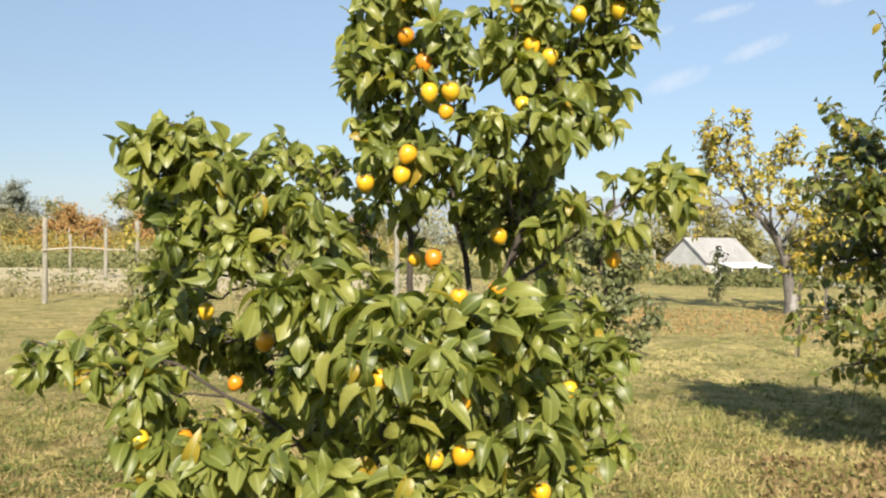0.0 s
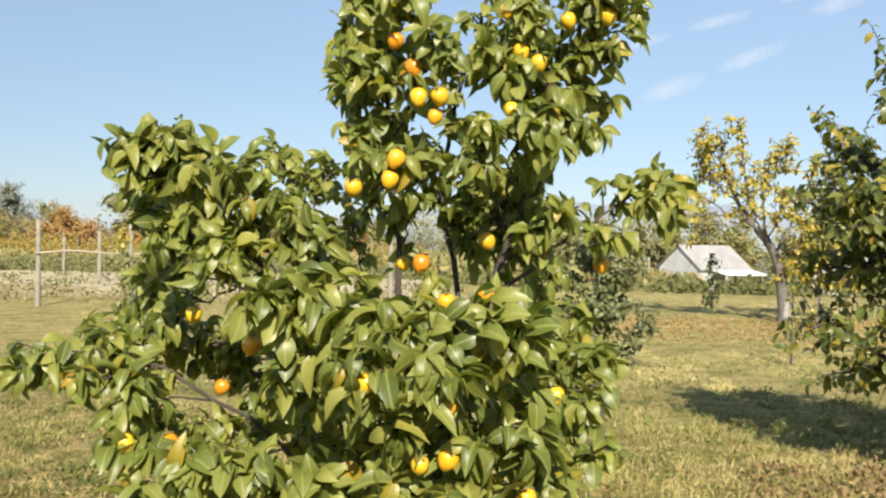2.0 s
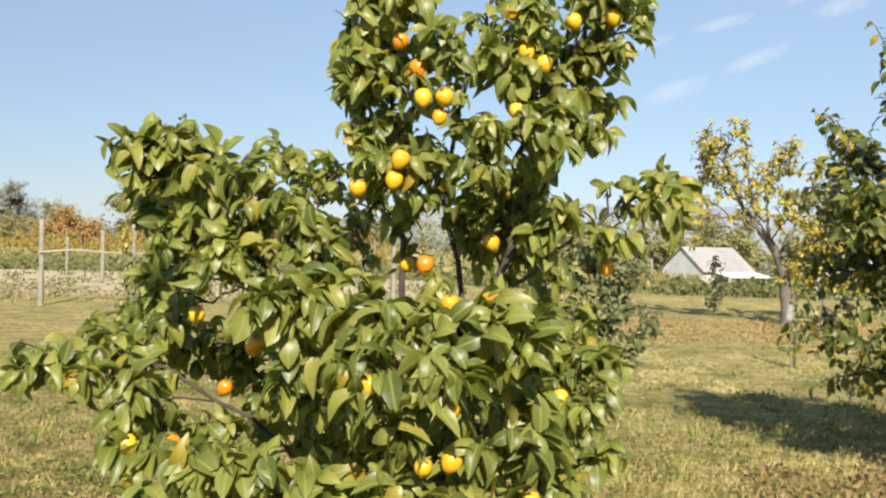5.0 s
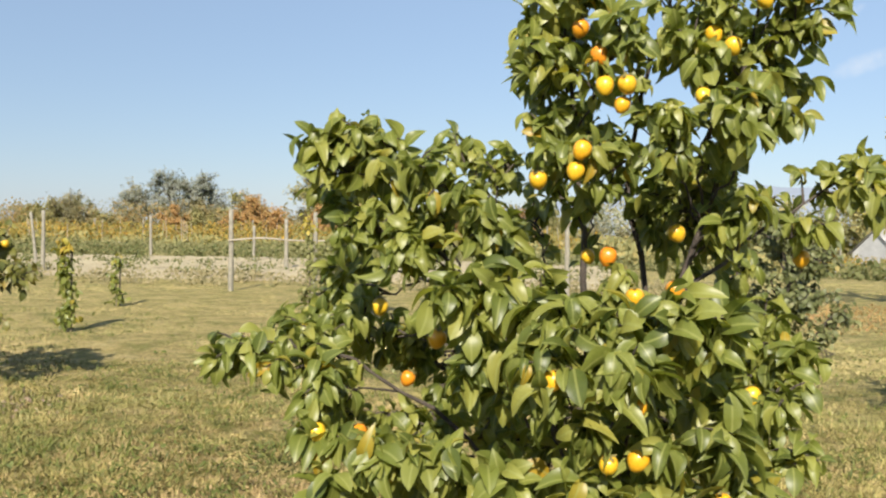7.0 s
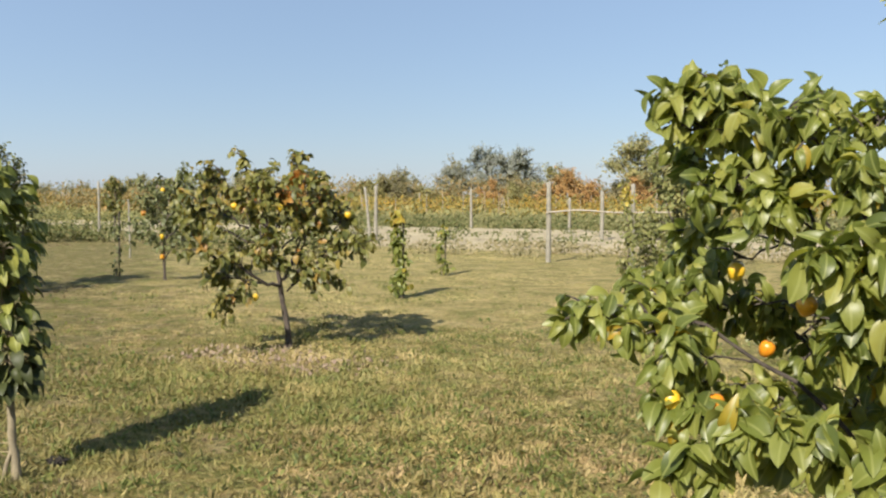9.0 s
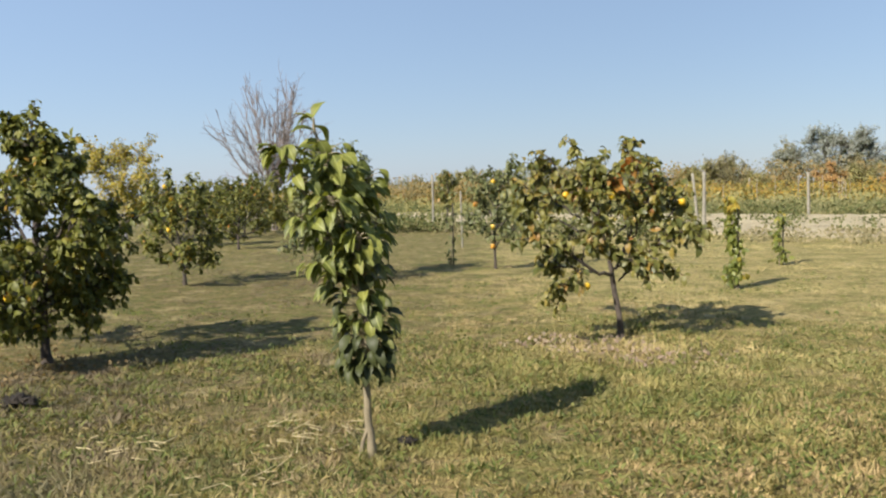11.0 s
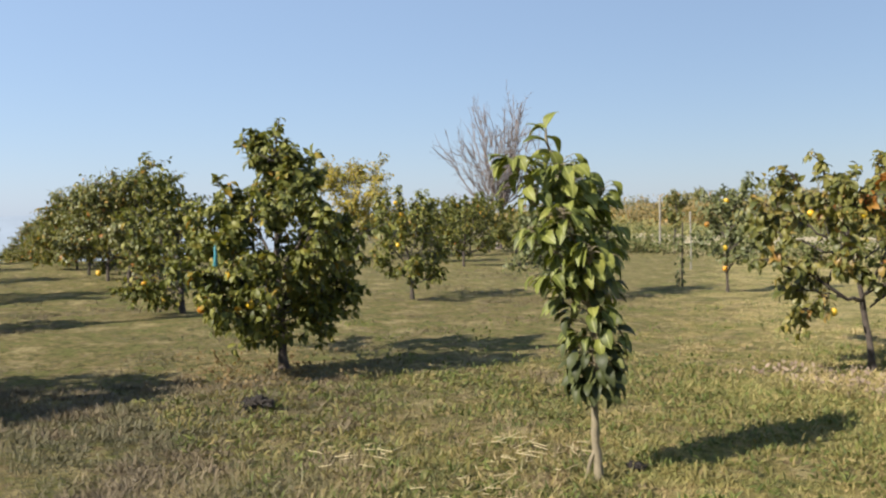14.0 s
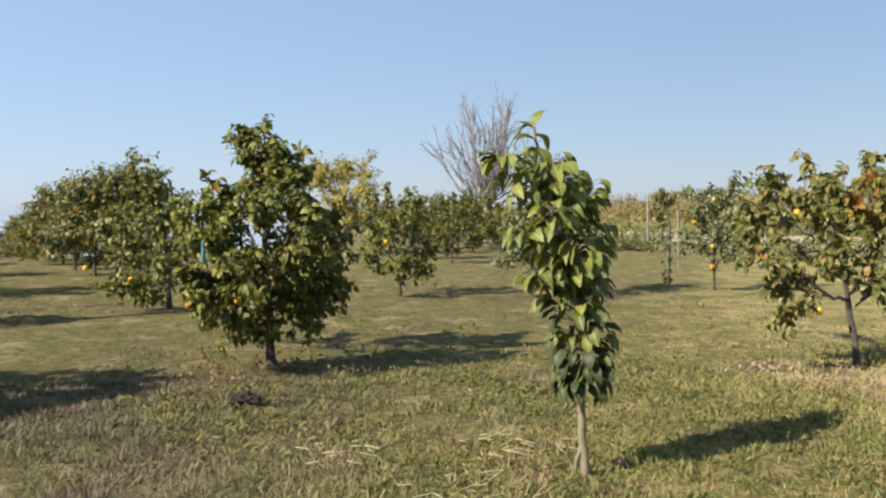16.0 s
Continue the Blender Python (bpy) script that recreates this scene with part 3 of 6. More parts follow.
# ---- trees ----
def orchard_tree(x, y, height, radius, crown_base, label, leaf_mat, seed, leaves=2600, leaf=0.11, trunk=0.045, limbs=9, fruit=10, name="persimmon_tree",
                 category="fruit tree", group="orchard trees", bark=None, lean=(0.0, 0.0), narrow=0.75, per=7, single=0, shape=None, fruit_size=0.07, reach=0.3, droop=0.55, cone=0.0, heading=0.93, rust=None, belly=0.0):
    """A tree with a trunk, limbs and many leaves. crown_base: the height of the lowest leaves."""
    rng = np.random.default_rng(seed)
    bark = bark or bark_dark
    tree = hold(name, x, y, label, category, group)
    top = np.array([lean[0], lean[1], height * heading - 0.2 * reach * radius])
    fork = height * 0.2 + crown_base * 0.45
    stem = curve_points([(0, 0, -0.05), (rng.normal(0, 0.02), rng.normal(0, 0.02), fork * 0.5), (lean[0] * 0.3 + rng.normal(0, 0.05), lean[1] * 0.3 + rng.normal(0, 0.05), fork + 0.25 * (height - fork)),
                         (lean[0] * 0.7 + rng.normal(0, 0.07), lean[1] * 0.7 + rng.normal(0, 0.07), fork + 0.62 * (height - fork)), top], 16)
    v, f = tube(stem, trunk, trunk * 0.16, 8, 0.8, rng)
    v[:16, :2] *= 1.25
    part("trunk", mesh_from("trunk", v, f, bark), tree)
    centre = np.array([lean[0] * 0.5, lean[1] * 0.5, crown_base + 0.4 * (height - crown_base)])
    lines = [(stem, 0.45)]
    for k in range(limbs):
        u = (k + 0.5) / limbs
        i = int(4 + u * 7)
        root = stem[i]
        a = k * 2.4 + rng.uniform(-0.4, 0.4)
        rise = crown_base + (height - crown_base) * (0.12 + 0.75 * u) * rng.uniform(0.85, 1.15)
        wide = radius * (1 - 0.45 * reach) * rng.uniform(0.75, 1.05) * (1 - narrow * max(0.0, u - 0.25) ** 1.3) * (1 - cone * 0.85 * u**0.9) * (1 - belly * (abs(u - 0.42) / 0.58) ** 1.5)
        tip = np.array([math.cos(a) * wide + lean[0] * u, math.sin(a) * wide + lean[1] * u, rise])
        bend = root + (tip - root) * 0.5 + rng.normal(0, 0.07 * radius, 3) + (0, 0, 0.1 * radius)
        line = curve_points([root, bend, tip], 11)
        line[1:] += rng.normal(0, 0.012, (10, 3))
        part("limb", mesh_from("limb", *tube(line, trunk * 0.5, trunk * 0.12, 6, 0.8, rng), bark), tree)
        lines.append((line, 0.3))
        for s in range(2):
            j = int(rng.integers(4, 8))
            d = unit(rng.normal(0, 0.7, 3) + unit(line[j] - centre) + (0, 0, 0.25))
            side = curve_points([line[j], line[j] + d * radius * 0.2 + (0, 0, 0.03), line[j] + d * radius * 0.42], 6)
            lines.append((side, 0.2))
    total = sum(np.linalg.norm(np.diff(l, axis=0), axis=1).sum() * (1 - s) for l, s in lines)
    every, twigs = [], []
    for line, start in lines:
        share = np.linalg.norm(np.diff(line, axis=0), axis=1).sum() * (1 - start) / total
        a, b = sprout(rng, line, centre, max(1, round(leaves / per * share)), reach * radius, leaf, start, per, droop, taper=0.5 * cone if line is stem else 0.0)
        every += [q for q in a if q[0][2] > crown_base * 0.8]
        twigs += b
    thin = lines[1:]
    part("twigwork", mesh_from("twigwork", *joined([tube(t, trunk * 0.12, trunk * 0.04, 4) for t in twigs] + [tube(l, trunk * 0.25, trunk * 0.08, 5) for l, s in thin if s == 0.2]), bark), tree, kind="stuff")
    if rust:
        near = [q for q in every if np.linalg.norm(q[0] - np.array(rust[:3])) < rust[3] * rng.uniform(0.7, 1.2)]
        gone = {id(q) for q in near}
        every = [q for q in every if id(q) not in gone]
        part("orange_foliage", leaf_cloud("orange_foliage", near, shape or ROUGH_LEAF, leaf_rust), tree, "orange-red autumn leaves", "stuff")
    order = rng.permutation(len(every))
    if single:
        single_leaves(tree, [every[i] for i in order[:single]], leaf_mat)
    part("foliage", leaf_cloud("foliage", [every[i] for i in order[single:]], shape or ROUGH_LEAF, leaf_mat), tree, kind="stuff")
    for i in order[-fruit:] if fruit else ():
        p = every[i][0] + unit(every[i][0] - centre) * 0.03
        hang_fruit(tree, p, fruit_size * rng.uniform(0.85, 1.1), rng)
    return tree


def young_plant(x, y, height, width, label, leaf_mat, seed, leaves=160, leaf=0.09, stake=0.0, name="young_tree", group="staked young trees", tube_guard=False, yellow_top=False, stake_width=0.016):
    """A thin stem with leaves all the way up, tied to a stake."""
    rng = np.random.default_rng(seed)
    tree = hold(name, x, y, label, "young tree", group)
    stem = curve_points([(0, 0, -0.04), (rng.normal(0, 0.02), 0.01, height * 0.4), (rng.normal(0, 0.03), rng.normal(0, 0.03), height * 0.95)], 10)
    part("trunk", mesh_from("trunk", *tube(stem, 0.014, 0.005, 6), bark_grey), tree)
    if stake:
        part("stake", mesh_from("stake", *tube([(0.05, 0.03, -0.05), (0.055, 0.03, stake * 0.5), (0.06, 0.035, stake)], stake_width, stake_width * 0.9, 7), bark_dark if not tube_guard else wood_post), tree, "thin wooden stake")
    if tube_guard:
        part("trunk_guard", mesh_from("trunk_guard", *tube([(0, 0, 0), (0, 0, 0.2), (0, 0, 0.42)], 0.035, 0.034, 10), plastic_white), tree, "white plastic tube round the stem")
    every, twigs = sprout(rng, stem, np.array([0, 0, height * 0.4]), max(3, leaves // 5), width, leaf, 0.12, 5, 0.7)
    part("twigwork", mesh_from("twigwork", *joined([tube(t, 0.004, 0.002, 4) for t in twigs]), bark_grey), tree, kind="stuff")
    low = [q for q in every if not yellow_top or q[0][2] < height * 0.84]
    part("foliage", leaf_cloud("foliage", low, ROUGH_LEAF, leaf_mat), tree, kind="stuff")
    if yellow_top:
        high = [q for q in every if q[0][2] >= height * 0.84]
        if high:
            part("shoot_tip", leaf_cloud("shoot_tip", high, ROUGH_LEAF, leaf_yellow), tree, "yellow-green shoot tip")
    return tree


# ---- ground ----
def build_ground():
    radii = np.concatenate([[0.0], np.linspace(1.5, 60, 90), 60 * 1.13 ** np.arange(1, 34)])
    n = 180
    a = np.arange(n) / n * 2 * math.pi
    x = (radii[:, None] * np.cos(a)).ravel()
    y = (radii[:, None] * np.sin(a)).ravel()
    z = ground_height(x, y)
    bumps = np.array([0.035 * noise.noise((px * 0.9, py * 0.9, 0)) + 0.03 * noise.noise((px * 0.25, py * 0.25, 3)) for px, py in zip(x, y)])
    z = z + bumps * (np.hypot(x, y) < 90)
    i, j = np.meshgrid(np.arange(len(radii) - 1), np.arange(n), indexing="ij")
    k = (j + 1) % n
    f = np.stack([i * n + j, (i + 1) * n + j, (i + 1) * n + k, i * n + k], -1).reshape(-1, 4)
    ob = new("ground", mesh_from("ground", np.stack([x, y, z], -1), f, ground_mat))
    tagged(ob, "dry mown autumn grass of a gently sloping orchard", "grass ground", kind="structure")


build_ground()


def patches(x, y, size, seed):
    """Smooth random numbers from 0 to 1 over the plan."""
    grid = np.random.default_rng(seed).uniform(0, 1, (257, 257))
    u, v = (x / size) % 256, (y / size) % 256
    i, j = u.astype(int), v.astype(int)
    s, t = u - i, v - j
    s, t = s * s * (3 - 2 * s), t * t * (3 - 2 * t)
    return (grid[i, j] * (1 - s) + grid[i + 1, j] * s) * (1 - t) + (grid[i, j + 1] * (1 - s) + grid[i + 1, j + 1] * s) * t


def blade_field(name, label, rings, seed, angles=(-38, 100)):
    """Tufts of grass over a fan of the plan, with loose short blades between. rings: inner and outer distance, tufts a square metre, blades a tuft, length, width."""
    rng = np.random.default_rng(seed)
    verts, tints = [], []
    for r0, r1, dense, many, long, wide in rings:
        n = int(radians(angles[1] - angles[0]) / 2 * (r1**2 - r0**2) * dense)
        r = np.sqrt(rng.uniform(r0**2, r1**2, n))
        a = np.radians(rng.uniform(*angles, n))
        x, y = -r * np.sin(a), r * np.cos(a)
        rich = 0.45 * patches(x, y, 0.7, 1) + 0.35 * patches(x, y, 0.22, 2) + 0.2 * patches(x, y, 2.6, 3)
        keep = rng.uniform(0, 1, n) < (rich * 1.5 + 0.2)
        x, y, rich = x[keep], y[keep], rich[keep]
        tall = long * rng.uniform(0.45, 1.4, len(x)) * (0.15 + 1.7 * rich)
        tone = 0.5 + 0.09 * ((y - 7) / 4).clip(0, 1) - 0.14 * (x / 3).clip(0, 1) + 0.6 * (patches(x, y, 0.16, 7) - 0.5) + 0.6 * (patches(x, y, 0.5, 8) - 0.5) - 0.5 * (patches(x, y, 1.5, 4) - 0.5) + rng.normal(0, 0.06, len(x))
        tone = (0.46 + (tone - 0.46) * (1.0 if r0 < 9 else 0.6)).clip(0, 1)
        worn = ((-x - 0.9 * y) * 0.1 + 1.6 * (patches(x, y, 0.8, 6) - 0.5) + 0.35).clip(0, 1)
        tone, tall = (tone + 0.34 * worn * np.sign(tone - 0.42)).clip(0, 1), tall * (1 - 0.15 * worn)
        k = np.repeat(np.arange(len(x)), many)
        m = len(k)
        out = rng.normal(0, 1, (m, 2)) * (0.42 * tall[k])[:, None]
        loose = rng.uniform(0, 1, m) < 0.22
        out[loose] += rng.normal(0, 0.09, (loose.sum(), 2))
        bx, by = x[k] + out[:, 0], y[k] + out[:, 1]
        base = np.stack([bx, by, ground_height(bx, by) - 0.01], -1)
        turn = np.arctan2(out[:, 1], out[:, 0]) + rng.normal(0, 1.0, m)
        tilt = np.where(loose, rng.uniform(0.8, 1.5, m), np.abs(rng.normal(1.08, 0.35, m)).clip(0, 1.5))
        size = tall[k] * rng.uniform(0.5, 1.25, m)
        lean = np.stack([np.cos(turn) * np.sin(tilt), np.sin(turn) * np.sin(tilt), np.cos(tilt).clip(0.12)], -1) * size[:, None]
        face = turn + rng.normal(0, 0.9, m)
        side = np.stack([-np.sin(face), np.cos(face), 0 * face], -1) * (wide * rng.uniform(0.5, 1.3, m))[:, None]
        verts.append(np.stack([base - side, base + side, base + lean], 1).reshape(-1, 3))
        tints.append(np.repeat((tone[k] + 0.04 * loose + rng.normal(0, 0.05, m)).clip(0, 1), 3))
    verts = np.concatenate(verts)
    me = mesh_from(name, verts, np.arange(len(verts)).reshape(-1, 3), blade_mat)
    me.attributes.new("tint", "FLOAT", "POINT").data.foreach_set("value", np.concatenate(tints).astype(np.float32))
    return tagged(new(name, me), label, "grass", kind="stuff")


blade_field("grass", "short dry and green grass blades of the orchard", [(4.2, 10, 260, 18, 0.072, 0.0055), (10, 18, 130, 12, 0.038, 0.006), (18, 36, 34, 8, 0.042, 0.009)], 5)


# ---- the tilled strip, low crops and vines ----
def build_strip():
    xs, ys = np.linspace(-70, 1.5, 144), np.linspace(25.6, 44, 45)
    x, y = (g.ravel() for g in np.meshgrid(xs, ys, indexing="ij"))
    edge = np.minimum.reduce([(x + 70) / 3, (1.5 - x) / 3, (y - 25.6) / 2.2, (44 - y) / 3]).clip(0, 1)
    lump = np.array([0.5 + 0.6 * noise.noise((a * 1.7, b * 1.7, 1.0)) + 0.35 * noise.noise((a * 4.5, b * 4.5, 2.0)) for a, b in zip(x, y)])
    furrow = 0.5 + 0.5 * np.cos(y * 2 * math.pi / 1.6)
    z = ground_height(x, y) - 0.1 + edge * (0.16 + 0.1 * lump + 0.05 * furrow)
    i, j = np.meshgrid(np.arange(143), np.arange(44), indexing="ij")
    f = np.stack([i * 45 + j, (i + 1) * 45 + j, (i + 1) * 45 + j + 1, i * 45 + j + 1], -1).reshape(-1, 4)
    ob = new("tilled_soil", mesh_from("tilled_soil", np.stack([x, y, z], -1), f, soil_pale))
    tagged(ob, "strip of dry pale tilled soil beyond the orchard grass", "soil", kind="structure")


build_strip()


def scatter(name, label, category, count, area, tall, size, mat, seed, clumps=0, shape=DIAMOND, spread=0.4, power=1.0, low=0.0):
    """Loose leaves over a stretch of ground, in clumps or rows."""
    rng = np.random.default_rng(seed)
    x0, x1, y0, y1 = area
    if clumps:
        cx, cy = rng.uniform(x0, x1, clumps), rng.uniform(y0, y1, clumps)
        ch = rng.uniform(0.5, 1.25, clumps)
        k = rng.integers(0, clumps, count)
        x, y, high = cx[k] + rng.normal(0, spread, count), cy[k] + rng.normal(0, spread, count), ch[k]
    else:
        x, y, high = rng.uniform(x0, x1, count), rng.uniform(y0, y1, count), np.ones(count)
    z = ground_height(x, y) + low + tall * high * rng.uniform(0, 1, count) ** power
    leaves = [((a, b, c), rng.normal(0, 0.6, 3) + (0, 0, 0.35), rng.normal(0, 0.6, 3) + (0, -0.4, 0.6), size * rng.uniform(0.5, 1.3)) for a, b, c in zip(x, y, z)]
    return tagged(new(name, leaf_cloud(name, leaves, shape, mat)), label, category, kind="stuff")


scatter("soil_weeds", "low grey-green weeds growing on the tilled soil", "weeds", 17000, (-62, 1, 27, 46), 0.36, 0.12, leaf_weed, 11, 470, spread=0.19)
scatter("far_edge_weeds", "bushy green weeds along the far edge of the soil", "weeds", 9000, (-70, 2, 41, 44.5), 0.55, 0.17, leaf_weed, 17, 130, spread=0.35)
scatter("strip_edge_grass", "tall dry grass along the edge of the tilled soil", "grass", 13000, (-60, 2, 23.6, 28.0), 0.26, 0.11, leaf_edge, 12, 620, spread=0.16)
scatter("low_crop", "band of low green crop beyond the tilled soil", "crop", 19000, (-42, 6, 42, 62), 0.42, 0.2, leaf_crop, 13, 850, spread=0.35)
scatter("fallow_grass", "low dry olive grass beyond the western end of the soil", "grass", 16000, (-85, -38, 36, 62), 0.3, 0.17, leaf_olive, 15, 800, spread=0.4)
scatter("dry_crop", "dry straw-coloured stalks between the crop and the vines", "crop", 7000, (-95, 8, 58, 66), 0.8, 0.3, leaf_olive, 14, 420, spread=0.4)
for k, y in enumerate((64, 67, 70, 74, 79, 85)):
    scatter("vine_row", "long row of autumn vines in yellow, ochre and rust", "vines", 10000, (-118, 14 + k * 2, y - 0.2, y + 0.2), 1.25, 0.2, leaf_vine, 20 + k, 190, spread=0.28, power=0.8, low=0.2)


def vine_stakes():
    rng = np.random.default_rng(77)
    pieces = []
    for k in range(150):
        x, y = rng.uniform(-115, 14), rng.choice([63.6, 66.6, 69.6, 73.6])
        z, tall = gz(x, y), rng.uniform(1.3, 2.0)
        pieces.append(tube([(x, y, z - 0.1), (x + rng.normal(0, 0.05), y, z + tall * 0.5), (x + rng.normal(0, 0.08), y, z + tall)], 0.024, 0.02, 5))
    tagged(new("vine_stakes", mesh_from("vine_stakes", *joined(pieces), wood_pale)), "thin pale stakes standing among the vines", "stakes", kind="stuff")


vine_stakes()


def post(x, y, height, radius, seed, lean=(0.0, 0.0), label="weathered grey wooden post of the vine fence"):
    rng = np.random.default_rng(seed)
    line = [(0, 0, -0.1), (lean[0] * 0.5 + 0.01, lean[1] * 0.5, height * 0.5), (*lean, height)]
    v, f = tube(curve_points(line, 6), radius * 1.05, radius * 0.9, 9, 1, rng)
    cap = np.array([[len(v) - 9 + i, len(v) - 9 + (i + 1) % 9, len(v), len(v)] for i in range(9)])
    top = np.vstack([v, [(*lean, height + 0.015)]])
    me = mesh_from("fence_post", top, f, wood_post)
    bm = bmesh.new()
    bm.from_mesh(me)
    bm.verts.ensure_lookup_table()
    for a in cap:
        bm.faces.new([bm.verts[int(i)] for i in a[:3]])
    bm.to_mesh(me)
    bm.free()
    ob = new("fence_post", me)
    ob.matrix_world = pose(x, y, gz(x, y), 0, 0, 0)
    return tagged(ob, label, "post", "fence posts")


POSTS = [(-9.23, 22.33, 1.95, 0.062), (-6.95, 21.75, 1.9, 0.06), (-20.2, 39.9, 1.95, 0.062), (-27.7, 25.1, 2.1, 0.045), (-17.5, 27.5, 1.95, 0.06), (-18.9, 18.1, 1.5, 0.024),
         (-11.3, 32.2, 1.8, 0.07), (-14.5, 37.4, 1.55, 0.06), (-1.15, 22.1, 1.9, 0.06), (12.2, 58.0, 2.0, 0.08)]
for n, (x, y, hh, r) in enumerate(POSTS):
    post(x, y, hh, r, n, (0.03 * math.sin(n * 2.1), 0.0))
post(-17.75, 27.6, 1.9, 0.05, 40, (-0.22, 0.0), "leaning grey wooden post beside an upright one")
for n in range(16):
    post(-100 + n * 7.3, 66.5 + (n % 3) * 3, 1.9, 0.06, 60 + n, (0.05 * math.sin(n * 5.0), 0), "thin grey post in the vine rows")

rail = new("fence_rail", mesh_from("fence_rail", *tube(curve_points([(-9.25, 22.24, 1.22), (-8.4, 22.15, 1.29), (-7.4, 21.85, 1.25), (-5.9, 21.6, 1.27)], 14), 0.021, 0.016, 8, 1, np.random.default_rng(3)), wood_pale))
tagged(rail, "pale peeled pole nailed level across two posts", "rail")


# ---- far trees, hills, house ----
def far_tree(name, x, y, height, radius, label, mat, seed, leaves=1500, leaf=0.5, trunk=0.16, base=0.25, category="tree", group="far tree line", bark=None):
    return orchard_tree(x, y, height, radius, height * base, label, mat, seed, leaves, leaf, trunk, 8, 0, name, category, group, bark or bark_dark, narrow=0.45, per=8, shape=DIAMOND, reach=0.45, droop=0.2)


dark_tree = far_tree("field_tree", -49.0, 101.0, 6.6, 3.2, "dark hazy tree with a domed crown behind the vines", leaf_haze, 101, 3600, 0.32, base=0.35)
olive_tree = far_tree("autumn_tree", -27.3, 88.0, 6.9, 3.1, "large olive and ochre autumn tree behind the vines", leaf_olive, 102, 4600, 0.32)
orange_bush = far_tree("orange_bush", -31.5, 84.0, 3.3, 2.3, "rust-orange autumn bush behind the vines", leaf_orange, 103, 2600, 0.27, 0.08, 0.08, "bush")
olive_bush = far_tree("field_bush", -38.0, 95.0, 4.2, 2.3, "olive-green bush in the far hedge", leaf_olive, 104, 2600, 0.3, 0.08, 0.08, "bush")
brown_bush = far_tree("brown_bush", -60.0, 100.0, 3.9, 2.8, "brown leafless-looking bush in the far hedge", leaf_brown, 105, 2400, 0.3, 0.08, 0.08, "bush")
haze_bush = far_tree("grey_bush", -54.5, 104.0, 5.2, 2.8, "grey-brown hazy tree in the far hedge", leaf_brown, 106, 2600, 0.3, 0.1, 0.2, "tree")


def again(ob, x, y, turn, s):
    c = copy_thing(ob, pose(x, y, gz(x, y), 0, 0, turn))
    c.scale = (s, s, s)
    return c


for x, y, turn, s in ((-45.0, 100.0, 80, 0.95), (-46.5, 104.0, 200, 0.85), (-52.0, 99.0, 150, 0.72)):
    again(dark_tree, x, y, turn, s)
for x, y, turn, s in ((-24.6, 90.0, 60, 0.85), (-17.0, 97.0, 200, 0.6), (-30.0, 100.0, 120, 0.62), (2.0, 95.0, 40, 0.6)):
    again(olive_tree, x, y, turn, s)
for x, y, turn, s in ((-35.0, 86.0, 140, 0.85), (-25.0, 82.0, 20, 0.8), (-43.0, 90.0, 70, 0.8), (-22.5, 84.0, 100, 0.9), (-66.0, 88.0, 30, 0.75), (-8.0, 84.0, 250, 0.75)):
    again(orange_bush, x, y, turn, s)
for n in range(18):
    again(olive_bush if n % 2 else brown_bush, -118 + n * 7.4, 97 + 6 * math.sin(n * 1.9), n * 77, 0.72 + 0.2 * math.sin(n * 2.7))
for n in range(30):
    again((olive_bush, orange_bush, olive_bush, brown_bush, haze_bush)[(n * 7) % 5], -96 + n * 3.5 + 1.2 * math.sin(n * 4.1), 91 + 4 * math.sin(n * 2.6), n * 41, 0.62 + 0.16 * math.sin(n * 5.3))
for n in range(9):
    again(haze_bush, -122 + n * 6.8, 108 - n * 0.5, n * 63, 0.62 + 0.14 * math.sin(n * 3.1))


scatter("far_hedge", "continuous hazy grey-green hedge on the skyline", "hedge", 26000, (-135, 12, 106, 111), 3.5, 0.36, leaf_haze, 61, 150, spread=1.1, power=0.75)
scatter("autumn_hedge", "rust and orange thicket behind the vines", "hedge", 22000, (-110, -6, 90, 97), 3.2, 0.32, leaf_thicket, 62, 190, spread=0.8, power=0.8)
scatter("west_hedge", "rust-brown hedge beyond the western end of the vines", "hedge", 15000, (-90, -62, 62, 72), 1.9, 0.26, leaf_thicket, 64, 120, spread=0.8, power=0.75)
scatter("edge_shrubs", "low green shrubs along the edge of the tilled soil", "shrubs", 9000, (-40, -16.5, 22.5, 26.5), 0.5, 0.14, leaf_weed, 63, 52, spread=0.4, power=0.8)


def ridge(name, label, far, yaw0, yaw1, high, low, mat, seed, rough=0.35):
    """A chain of far hills as a ridge with a front and a back slope."""
    n = 70
    v, f = [], []
    for i in range(n):
        a = radians(yaw0 + (yaw1 - yaw0) * i / (n - 1))
        fade = min(1.0, 5.0 * min(i, n - 1 - i) / n)
        h = low + (high - low) * fade * (1 - rough + rough * 1.6 * (0.5 + noise.noise((i * 0.11 + seed, seed, 0))) + 0.06 * noise.noise((i * 0.7, seed, 5)))
        for d, z in ((far * 0.86, low - 8), (far, h), (far * 1.2, low - 8)):
            v.append((-d * math.sin(a), d * math.cos(a), z))
        if i:
            for k in (0, 1):
                f.append(((i - 1) * 3 + k, (i - 1) * 3 + k + 1, i * 3 + k + 1, i * 3 + k))
    tagged(new(name, mesh_from(name, v, f, mat)), label, "hills", kind="structure")


